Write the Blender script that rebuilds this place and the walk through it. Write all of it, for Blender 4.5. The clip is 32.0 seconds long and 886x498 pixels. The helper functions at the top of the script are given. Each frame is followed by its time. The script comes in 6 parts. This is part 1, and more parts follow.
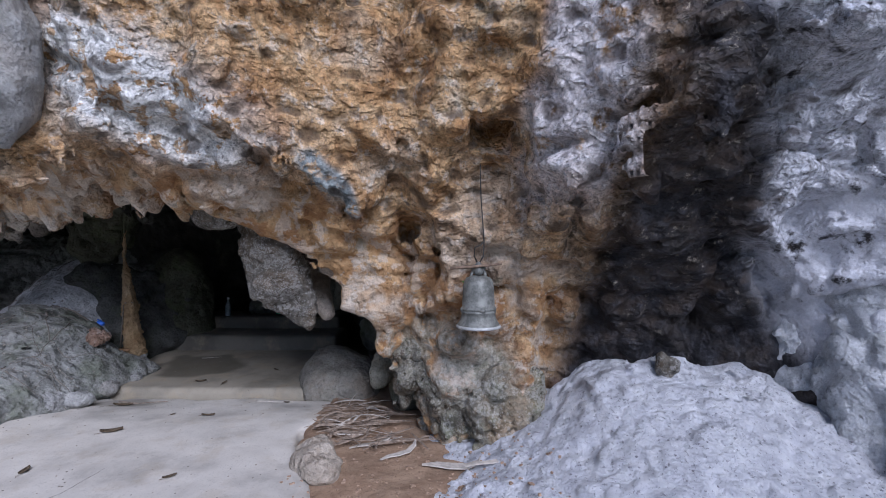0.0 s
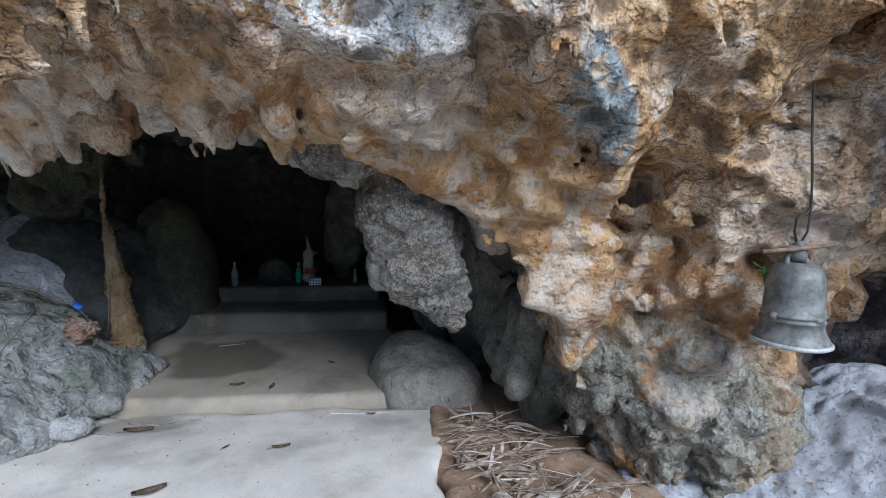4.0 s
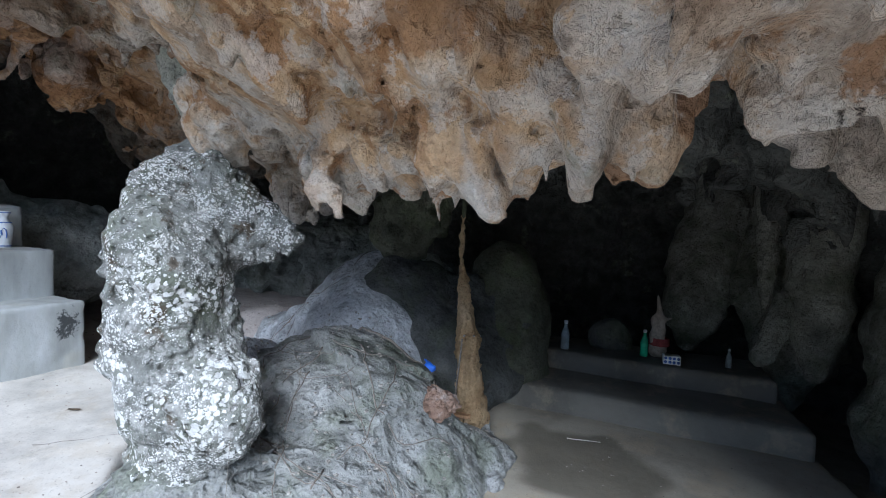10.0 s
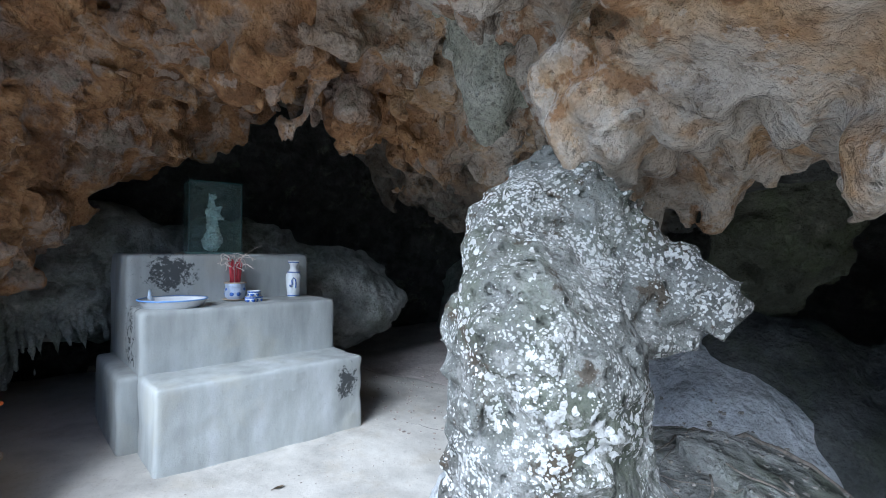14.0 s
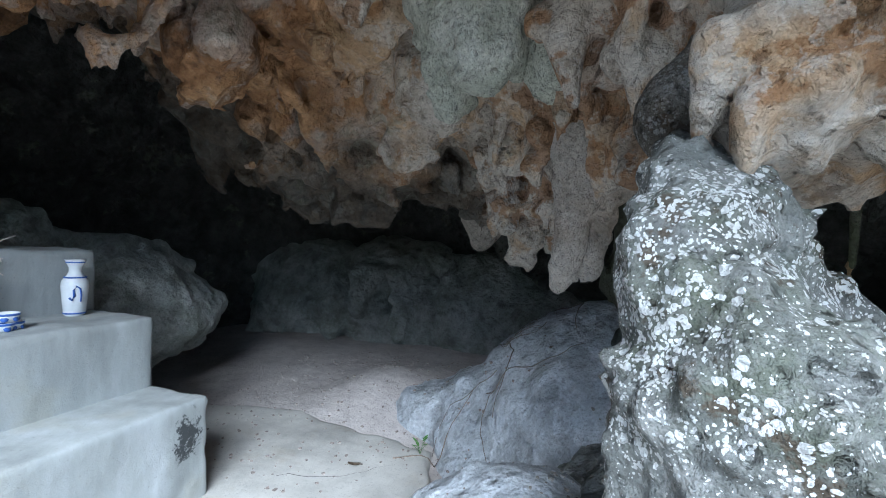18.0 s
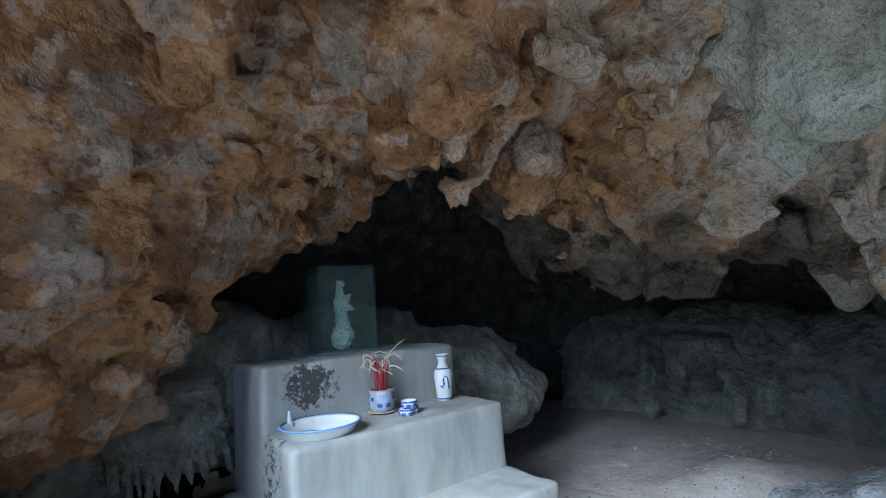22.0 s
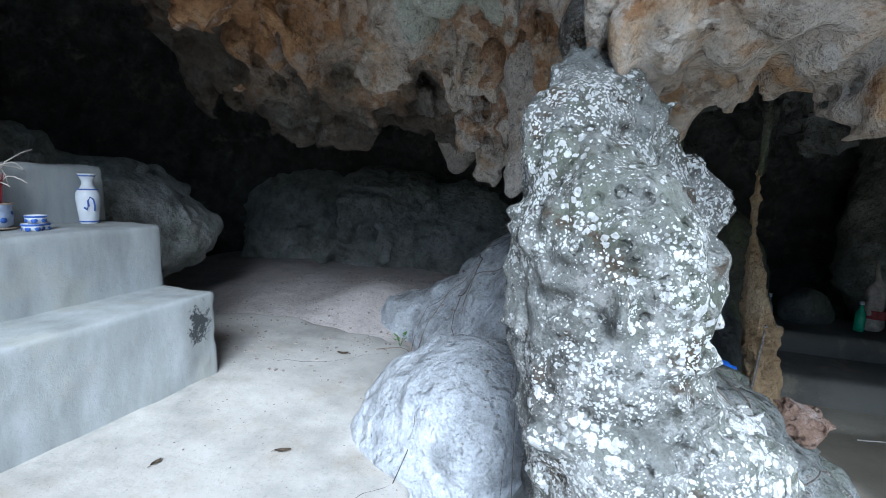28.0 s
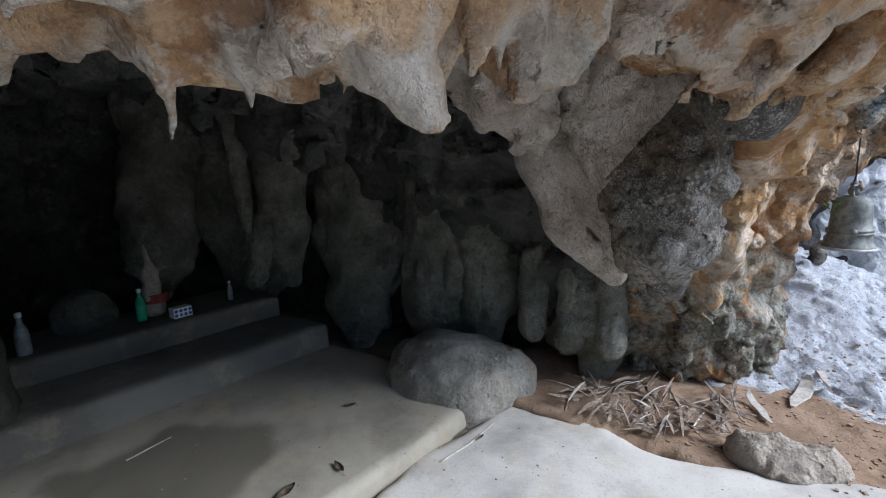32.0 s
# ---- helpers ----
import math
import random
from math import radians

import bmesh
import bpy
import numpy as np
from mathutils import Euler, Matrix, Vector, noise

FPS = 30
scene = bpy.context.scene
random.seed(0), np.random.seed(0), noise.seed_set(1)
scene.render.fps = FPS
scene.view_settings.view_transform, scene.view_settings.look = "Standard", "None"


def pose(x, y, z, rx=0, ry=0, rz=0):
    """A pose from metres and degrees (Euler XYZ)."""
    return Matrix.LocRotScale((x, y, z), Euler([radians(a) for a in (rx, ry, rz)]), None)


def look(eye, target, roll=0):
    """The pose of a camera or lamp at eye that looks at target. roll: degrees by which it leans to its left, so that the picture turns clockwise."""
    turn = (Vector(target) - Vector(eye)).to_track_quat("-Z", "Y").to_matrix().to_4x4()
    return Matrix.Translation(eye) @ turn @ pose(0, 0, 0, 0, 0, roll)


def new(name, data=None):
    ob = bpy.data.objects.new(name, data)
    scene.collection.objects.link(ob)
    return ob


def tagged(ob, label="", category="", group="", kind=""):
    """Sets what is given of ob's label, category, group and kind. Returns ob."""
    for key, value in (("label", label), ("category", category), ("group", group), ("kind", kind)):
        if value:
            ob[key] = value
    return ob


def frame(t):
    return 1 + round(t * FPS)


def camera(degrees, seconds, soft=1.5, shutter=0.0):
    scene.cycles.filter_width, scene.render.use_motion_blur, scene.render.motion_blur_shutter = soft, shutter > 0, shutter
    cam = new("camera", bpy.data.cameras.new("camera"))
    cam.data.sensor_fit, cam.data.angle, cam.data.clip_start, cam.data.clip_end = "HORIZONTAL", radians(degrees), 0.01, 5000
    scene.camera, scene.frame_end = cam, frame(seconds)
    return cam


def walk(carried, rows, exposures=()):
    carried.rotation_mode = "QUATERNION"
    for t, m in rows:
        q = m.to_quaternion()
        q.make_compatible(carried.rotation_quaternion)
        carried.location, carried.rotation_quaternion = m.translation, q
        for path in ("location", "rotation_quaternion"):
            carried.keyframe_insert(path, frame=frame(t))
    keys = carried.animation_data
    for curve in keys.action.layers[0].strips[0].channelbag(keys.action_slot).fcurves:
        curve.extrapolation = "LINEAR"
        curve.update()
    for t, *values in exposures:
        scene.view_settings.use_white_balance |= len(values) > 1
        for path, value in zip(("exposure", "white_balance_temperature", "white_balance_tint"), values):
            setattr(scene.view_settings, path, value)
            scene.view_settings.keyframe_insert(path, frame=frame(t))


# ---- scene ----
cam = camera(87.8, 32.0, 1.0)
METRES, EYE, TILT, LEAN, TURN = 10.0, 1.57, 0.0, 0.0, 0.0
ROWS = [
    (0.0, 0.0, 0.0, 0.0, 0.0, 0.0, -0.0),
    (0.5, -0.0145, 0.033, 0.006, 3.04, 0.09, 0.1),
    (1.0, -0.0341, 0.048, 0.0043, 5.13, -0.14, -0.78),
    (1.5, -0.0628, 0.0552, 0.0092, 4.77, -0.18, -1.62),
    (2.0, -0.0823, 0.0671, 0.006, 4.05, -1.24, -2.53),
    (2.5, -0.1053, 0.0887, 0.0091, 2.73, -2.25, -2.56),
    (4.5, -0.1661, 0.1573, 0.0069, -8.34, -8.84, -1.06),
    (5.0, -0.1789, 0.173, 0.0041, -7.62, -10.62, -2.51),
    (5.5, -0.203, 0.1896, 0.0084, -7.48, -9.05, -3.68),
    (6.0, -0.2152, 0.2048, 0.0076, -4.68, -9.54, -3.59),
    (6.5, -0.2238, 0.2312, 0.01, -2.47, -9.79, -2.38),
    (7.0, -0.2394, 0.2419, 0.0086, -2.02, -10.93, -3.64),
    (7.5, -0.2542, 0.2476, 0.0121, -3.42, -9.84, -2.62),
    (8.0, -0.2543, 0.262, 0.0143, -1.29, -7.53, -1.33),
    (8.5, -0.2584, 0.2703, 0.0159, 4.74, -1.43, -3.16),
    (9.0, -0.2699, 0.2714, 0.0134, 9.48, -3.36, -4.24),
    (9.5, -0.2817, 0.268, 0.012, 15.79, -3.99, -4.07),
    (10.0, -0.2921, 0.261, 0.0137, 22.39, -2.95, -2.73),
    (10.5, -0.2987, 0.2556, 0.015, 28.62, -2.93, -2.62),
    (11.0, -0.3062, 0.2693, 0.0142, 35.77, -3.77, -3.59),
    (11.5, -0.3151, 0.2822, 0.014, 45.51, -4.05, -5.71),
    (12.0, -0.3361, 0.2908, 0.0099, 52.83, -4.95, -5.38),
    (12.5, -0.3628, 0.3015, 0.0136, 53.99, -3.76, -2.5),
    (13.0, -0.3871, 0.3144, 0.0175, 51.55, -1.74, -1.36),
    (13.5, -0.408, 0.3156, 0.0187, 49.1, -0.65, -1.18),
    (14.0, -0.4238, 0.3059, 0.0187, 46.48, 0.22, -0.7),
    (14.5, -0.4416, 0.3109, 0.0181, 42.57, 1.12, 0.09),
    (16.5, -0.5031, 0.3093, 0.0196, 26.56, 1.1, 0.08),
    (17.0, -0.5219, 0.319, 0.0222, 23.29, 0.54, -0.62),
    (17.5, -0.5322, 0.3139, 0.0252, 20.58, -0.13, -1.3),
    (18.0, -0.535, 0.3099, 0.0267, 18.89, -0.95, -2.01),
    (18.5, -0.5361, 0.3167, 0.0265, 19.93, -1.73, -2.28),
    (19.0, -0.539, 0.3181, 0.0278, 22.85, -1.11, -1.43),
    (19.5, -0.54, 0.3142, 0.0306, 26.02, 0.99, -0.02),
    (20.0, -0.5402, 0.3075, 0.0358, 29.72, 4.56, 1.74),
    (20.5, -0.5409, 0.3036, 0.0371, 33.0, 6.2, 2.25),
    (21.0, -0.5423, 0.301, 0.0372, 36.97, 6.35, 2.15),
    (21.5, -0.5447, 0.2964, 0.0381, 43.74, 7.6, 3.28),
    (22.0, -0.548, 0.2908, 0.0387, 53.28, 7.88, 4.04),
    (22.5, -0.5515, 0.2844, 0.036, 61.05, 6.11, 2.82),
    (23.0, -0.5512, 0.2796, 0.0349, 67.62, 5.52, 2.44),
    (23.5, -0.5517, 0.2751, 0.0344, 73.32, 5.09, 2.0),
    (24.0, -0.5515, 0.2688, 0.0356, 81.04, 6.44, 2.29),
    (24.5, -0.5516, 0.2673, 0.0348, 82.97, 5.07, 2.02),
    (26.5, -0.5423, 0.279, 0.0259, 52.56, -0.74, 1.52),
    (27.0, -0.5314, 0.2847, 0.0213, 38.96, -3.0, -0.09),
    (27.5, -0.5202, 0.2789, 0.0202, 30.01, -5.02, -2.48),
    (28.0, -0.5088, 0.275, 0.0098, 17.84, -8.25, -1.94),
    (28.5, -0.494, 0.2824, -0.0026, 2.5, -9.3, -0.37),
    (29.0, -0.4845, 0.3002, -0.0036, -14.77, -10.92, 1.71),
    (29.5, -0.4683, 0.3084, -0.0062, -27.72, -14.98, 0.2),
    (30.0, -0.4348, 0.3031, -0.0027, -41.55, -15.83, -2.03),
    (30.5, -0.4164, 0.3091, -0.0007, -47.57, -14.7, -1.83),
    (31.0, -0.4061, 0.3252, 0.0049, -50.61, -13.35, -0.87),
    (31.5, -0.4021, 0.3344, 0.0073, -51.67, -11.6, 0.6),
    (32.0, -0.3918, 0.3362, 0.0091, -50.01, -10.12, 1.82),
]
EXPOSURES = [(0.0, -0.1, 5800, 20), (1.0, -0.08, 5800, 18), (2.0, 0.18, 5850, 14), (2.5, 0.24, 5850, 13), (5.0, 0.4, 5650, 10), (7.0, 0.6, 5650, 10), (10.0, 0.83, 5600, 10), (14.0, 0.97, 5500, 8), (17.0, 1.15, 5450, 6), (20.0, 1.25, 5400, 4), (22.0, 1.15, 5350, 4), (24.5, 1.22, 5200, 6), (28.0, 0.95, 5450, 6), (30.0, 0.44, 5800, 11), (31.0, 0.48, 5850, 11), (32.0, 0.62, 5850, 11)]
walk(cam, [(t, pose(0, 0, EYE, TILT, LEAN, TURN) @ pose(METRES * x, METRES * y, METRES * z, 90 + pitch, roll, yaw)) for t, x, y, z, yaw, pitch, roll in ROWS], EXPOSURES)

# ---- world, sun, exposure ----
world = bpy.data.worlds.new("sky")
scene.world = world
world.use_nodes = True
_wn = world.node_tree.nodes
_sky = _wn.new("ShaderNodeTexSky")
_sky.sky_type, _sky.sun_disc = "NISHITA", False
_sky.sun_elevation, _sky.sun_rotation = radians(52), radians(160)
_sky.air_density, _sky.dust_density = 1.0, 1.0
world.node_tree.links.new(_sky.outputs[0], _wn["Background"].inputs[0])
_wn["Background"].inputs[1].default_value = 0.12
_sun = bpy.data.lights.new("sun", "SUN")
_sun.energy, _sun.angle, _sun.color = 3.6, radians(32), (0.96, 0.98, 1.0)
new("sun", _sun).matrix_world = look((8, -24, 20), (-2, 2, 0))
# ---- materials ----


class Mat:
    """A node material with short helpers."""

    def __init__(self, name, rough=0.9, metal=0.0):
        self.m = bpy.data.materials.new(name)
        self.m.use_nodes = True
        self.t = self.m.node_tree
        self.b = self.t.nodes["Principled BSDF"]
        self.b.inputs["Roughness"].default_value = rough
        self.b.inputs["Metallic"].default_value = metal
        self.b.inputs["Specular IOR Level"].default_value = 0.3
        self.pos = self.t.nodes.new("ShaderNodeNewGeometry").outputs["Position"]

    def put(self, value, socket):
        if isinstance(value, bpy.types.NodeSocket):
            self.t.links.new(value, socket)
        elif isinstance(value, tuple) and len(value) == 3 and socket.type == "RGBA":
            socket.default_value = (*value, 1.0)
        else:
            socket.default_value = value

    def stretch(self, sx, sy, sz):
        n = self.t.nodes.new("ShaderNodeVectorMath")
        n.operation = "MULTIPLY"
        self.put(self.pos, n.inputs[0])
        n.inputs[1].default_value = (sx, sy, sz)
        return n.outputs[0]

    def local(self):
        return self.t.nodes.new("ShaderNodeTexCoord").outputs["Object"]

    def noise(self, scale, detail=5.0, rough=0.6, warp=0.0, vec=None):
        n = self.t.nodes.new("ShaderNodeTexNoise")
        self.put(vec if vec is not None else self.pos, n.inputs["Vector"])
        n.inputs["Scale"].default_value, n.inputs["Detail"].default_value = scale, detail
        n.inputs["Roughness"].default_value, n.inputs["Distortion"].default_value = rough, warp * 0.12
        return n.outputs["Fac"]

    def ridged(self, scale, detail=7.0, vec=None):
        """Sharp-crested fractal relief; about 0 in the clefts and 1 on the crests."""
        n = self.t.nodes.new("ShaderNodeTexNoise")
        n.noise_type = "RIDGED_MULTIFRACTAL"
        self.put(vec if vec is not None else self.pos, n.inputs["Vector"])
        n.inputs["Scale"].default_value, n.inputs["Detail"].default_value = scale, detail
        n.inputs["Roughness"].default_value, n.inputs["Gain"].default_value, n.inputs["Offset"].default_value = 0.55, 1.6, 0.9
        return n.outputs["Fac"]

    def cells(self, scale, vec=None, feature="F1", smooth=0.0):
        n = self.t.nodes.new("ShaderNodeTexVoronoi")
        n.feature = feature
        self.put(vec if vec is not None else self.pos, n.inputs["Vector"])
        n.inputs["Scale"].default_value = scale
        return n.outputs["Distance"]

    def attr(self, name):
        n = self.t.nodes.new("ShaderNodeAttribute")
        n.attribute_name = name
        return n.outputs["Fac"]

    def chance(self):
        return self.t.nodes.new("ShaderNodeObjectInfo").outputs["Random"]

    def fit(self, value, a, b, lo=0.0, hi=1.0):
        n = self.t.nodes.new("ShaderNodeMapRange")
        n.interpolation_type = "SMOOTHSTEP"
        self.put(value, n.inputs[0])
        for k, v in enumerate((a, b, lo, hi)):
            n.inputs[k + 1].default_value = v
        return n.outputs[0]

    def math(self, kind, a, b=0.0, clamp=False):
        n = self.t.nodes.new("ShaderNodeMath")
        n.operation, n.use_clamp = kind, clamp
        self.put(a, n.inputs[0])
        self.put(b, n.inputs[1])
        return n.outputs[0]

    def mix(self, fac, a, b, kind="MIX"):
        n = self.t.nodes.new("ShaderNodeMix")
        n.data_type, n.blend_type = "RGBA", kind
        self.put(fac, n.inputs[0])
        self.put(a, n.inputs[6])
        self.put(b, n.inputs[7])
        return n.outputs[2]

    def ramp(self, fac, *stops):
        n = self.t.nodes.new("ShaderNodeValToRGB")
        self.put(fac, n.inputs[0])
        e = n.color_ramp.elements
        while len(e) < len(stops):
            e.new(0.5)
        for k, (p, c) in enumerate(stops):
            e[k].position, e[k].color = p, (*c, 1.0)
        return n.outputs[0]

    def bump(self, height, strength=0.5, far=0.02, on=None):
        n = self.t.nodes.new("ShaderNodeBump")
        n.inputs["Strength"].default_value, n.inputs["Distance"].default_value = strength, far
        self.put(height, n.inputs["Height"])
        if on is not None:
            self.put(on, n.inputs["Normal"])
        return n.outputs[0]

    def mottle(self, colour, low=0.6, high=1.3):
        """Grain of lighter and darker specks in a stone's colour."""
        g = self.math("ADD", self.math("MULTIPLY", self.noise(24.0, 8, 0.75), 0.6), self.math("MULTIPLY", self.noise(75.0, 5, 0.7), 0.4))
        return self.mix(1.0, colour, self.ramp(g, (0.36, (low,) * 3), (0.48, (0.97,) * 3), (0.62, (high,) * 3)), "MULTIPLY")

    def done(self, colour, normal=None, rough=None):
        self.put(colour, self.b.inputs["Base Color"])
        if normal is not None:
            self.put(normal, self.b.inputs["Normal"])
        if rough is not None:
            self.put(rough, self.b.inputs["Roughness"])
        return self.m


def rock_relief(m, pits=0.6, fine=0.5, ridges=0.0):
    """Bumps of several sizes: lumps, pits and grain."""
    n = m.bump(m.noise(5.0, 7.0, 0.64, 0.6), 0.95, 0.16)
    if ridges:
        n = m.bump(m.noise(7.0, 4.0, 0.6, 0.8, m.stretch(2.2, 2.2, 0.5)), ridges, 0.05, n)
    n = m.bump(m.fit(m.cells(17.0), 0.04, 0.34), pits, 0.05, n)
    return m.bump(m.noise(34.0, 6.0, 0.72), fine, 0.035, n)


def cave_rock():
    """Limestone stained by iron, paler on the drip knobs, sooty at the hearth; the inner shade is a dark grey tint."""
    m = Mat("cave_limestone", 0.93)
    broad, mid, small = m.noise(1.3, 5, 0.6, 0.6), m.noise(4.2, 6, 0.65, 0.5), m.noise(16, 6, 0.7)
    iron = m.ramp(mid, (0.28, (0.20, 0.10, 0.045)), (0.42, (0.46, 0.26, 0.115)), (0.57, (0.60, 0.39, 0.20)), (0.75, (0.72, 0.56, 0.39)))
    stone = m.ramp(mid, (0.28, (0.22, 0.165, 0.12)), (0.45, (0.50, 0.435, 0.355)), (0.66, (0.68, 0.62, 0.545)))
    brown = m.ramp(m.noise(3.0, 7, 0.68, 0.9), (0.30, (0.11, 0.06, 0.032)), (0.44, (0.36, 0.185, 0.085)), (0.56, (0.52, 0.30, 0.145)), (0.70, (0.60, 0.47, 0.36)))
    mauve = m.ramp(mid, (0.3, (0.25, 0.185, 0.145)), (0.55, (0.46, 0.375, 0.32)), (0.75, (0.64, 0.56, 0.50)))
    brown = m.mix(m.fit(m.noise(2.3, 6, 0.6, 1.2), 0.51, 0.60, 0.0, 0.8), brown, mauve)
    # Near-black tone that carries the shade of the cave's depths.
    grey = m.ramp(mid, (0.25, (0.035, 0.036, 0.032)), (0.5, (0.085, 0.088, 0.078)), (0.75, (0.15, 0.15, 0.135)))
    c = m.mix(m.math("ADD", m.math("MULTIPLY", m.fit(broad, 0.5, 0.62, 0, 0.75), m.fit(m.attr("outer"), 0.0, 1.0, 1.0, 0.45)), m.math("MULTIPLY", m.attr("pale"), m.fit(m.noise(3.2, 5, 0.65, 0.5), 0.36, 0.50, 0.35, 1.0)), True), iron, stone)
    c = m.mix(m.fit(m.noise(8.5, 6, 0.7, 1.2), 0.55, 0.59, 0.0, 0.5), c, (0.66, 0.60, 0.52))
    under = m.fit(m.attr("outer"), 0.0, 1.0, 1.0, 0.0)
    c = m.mix(m.math("MULTIPLY", under, m.fit(m.noise(2.6, 6, 0.66, 1.0), 0.43, 0.47, 0.75, 0.0)), c, (0.33, 0.165, 0.07))
    c = m.mix(m.math("MULTIPLY", under, m.fit(m.noise(3.4, 6, 0.66, 0.9), 0.545, 0.575, 0.0, 0.5)), c, (0.66, 0.60, 0.52))
    brown = m.mix(m.fit(m.noise(1.9, 5, 0.6, 1.5), 0.44, 0.47, 0.6, 0.0), brown, (0.15, 0.075, 0.035))
    brown = m.mix(m.fit(m.noise(2.7, 6, 0.62, 1.0), 0.565, 0.60, 0.0, 0.5), brown, (0.62, 0.52, 0.44))
    c = m.mix(m.attr("deep"), c, brown)
    film = m.math("MULTIPLY", m.attr("film"), m.fit(m.noise(5.0, 7, 0.75, 0.7), 0.40, 0.52))
    c = m.mix(film, c, m.ramp(small, (0.35, (0.12, 0.125, 0.095)), (0.5, (0.29, 0.29, 0.24)), (0.62, (0.52, 0.52, 0.47))))
    c = m.mix(m.fit(m.noise(7.0, 6, 0.7, 0.9, m.stretch(1, 1, 1.6)), 0.36, 0.42, 0.5, 0.0), c, (0.16, 0.095, 0.055))
    # Shade behind the lip and over the alcove, mixed into the colour.
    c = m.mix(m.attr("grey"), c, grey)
    moss = m.math("MULTIPLY", m.fit(m.noise(2.3, 6, 0.7), 0.56, 0.66), 0.45)
    c = m.mix(moss, c, m.ramp(small, (0.4, (0.17, 0.18, 0.11)), (0.6, (0.36, 0.36, 0.29))))
    white = m.math("MULTIPLY", m.attr("white"), m.fit(m.noise(5.5, 7, 0.72, 0.6), 0.43, 0.46))
    c = m.mix(white, c, (0.76, 0.75, 0.72))
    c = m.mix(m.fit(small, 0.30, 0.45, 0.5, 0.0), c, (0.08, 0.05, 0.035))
    # Dark dots drawn as the shade inside small pits.
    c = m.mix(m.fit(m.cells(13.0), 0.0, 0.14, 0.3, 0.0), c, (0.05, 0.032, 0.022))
    black = m.math("MULTIPLY", m.attr("soot"), m.fit(m.noise(2.6, 6, 0.65, 0.5), 0.40, 0.66, 1.0, 0.93))
    c = m.mix(black, c, m.ramp(m.noise(9.0, 7, 0.75, 0.8), (0.38, (0.006, 0.006, 0.008)), (0.52, (0.022, 0.022, 0.027)), (0.68, (0.085, 0.087, 0.10))))
    # Pock marks of the outer face: their shade is drawn in the colour.
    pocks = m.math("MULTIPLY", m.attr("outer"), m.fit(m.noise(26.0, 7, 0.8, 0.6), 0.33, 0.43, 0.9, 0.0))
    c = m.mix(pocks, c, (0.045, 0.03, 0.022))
    c = m.mix(m.math("MULTIPLY", m.attr("outer"), m.fit(m.noise(13.0, 8, 0.8, 0.9), 0.57, 0.63, 0.0, 0.45)), c, (0.68, 0.60, 0.48))
    c = m.mix(m.math("MULTIPLY", m.attr("slate"), m.fit(m.noise(9.0, 6, 0.7), 0.36, 0.46)), c, m.ramp(small, (0.35, (0.20, 0.24, 0.25)), (0.6, (0.44, 0.48, 0.48))))
    dust = m.math("MULTIPLY", m.attr("ash"), m.fit(m.noise(6.0, 7, 0.7, 0.8), 0.34, 0.46))
    c = m.mix(dust, c, (0.74, 0.75, 0.80))
    c = m.mix(m.attr("outer"), m.mottle(c, 0.82, 1.16), m.mottle(c, 0.42, 1.5))
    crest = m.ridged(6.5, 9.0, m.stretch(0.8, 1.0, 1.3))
    # Clefts of the crest relief get their shade from the colour too.
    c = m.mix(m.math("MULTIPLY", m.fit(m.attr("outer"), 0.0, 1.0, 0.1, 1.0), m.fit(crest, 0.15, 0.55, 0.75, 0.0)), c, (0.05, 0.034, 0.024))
    n = m.bump(m.math("MULTIPLY", crest, m.fit(m.attr("outer"), 0.0, 1.0, 0.06, 1.0)), 0.9, 0.05, rock_relief(m, 0.4, 0.3))
    return m.done(c, n, m.fit(m.attr("soot"), 0.0, 1.0, 0.93, 0.55))


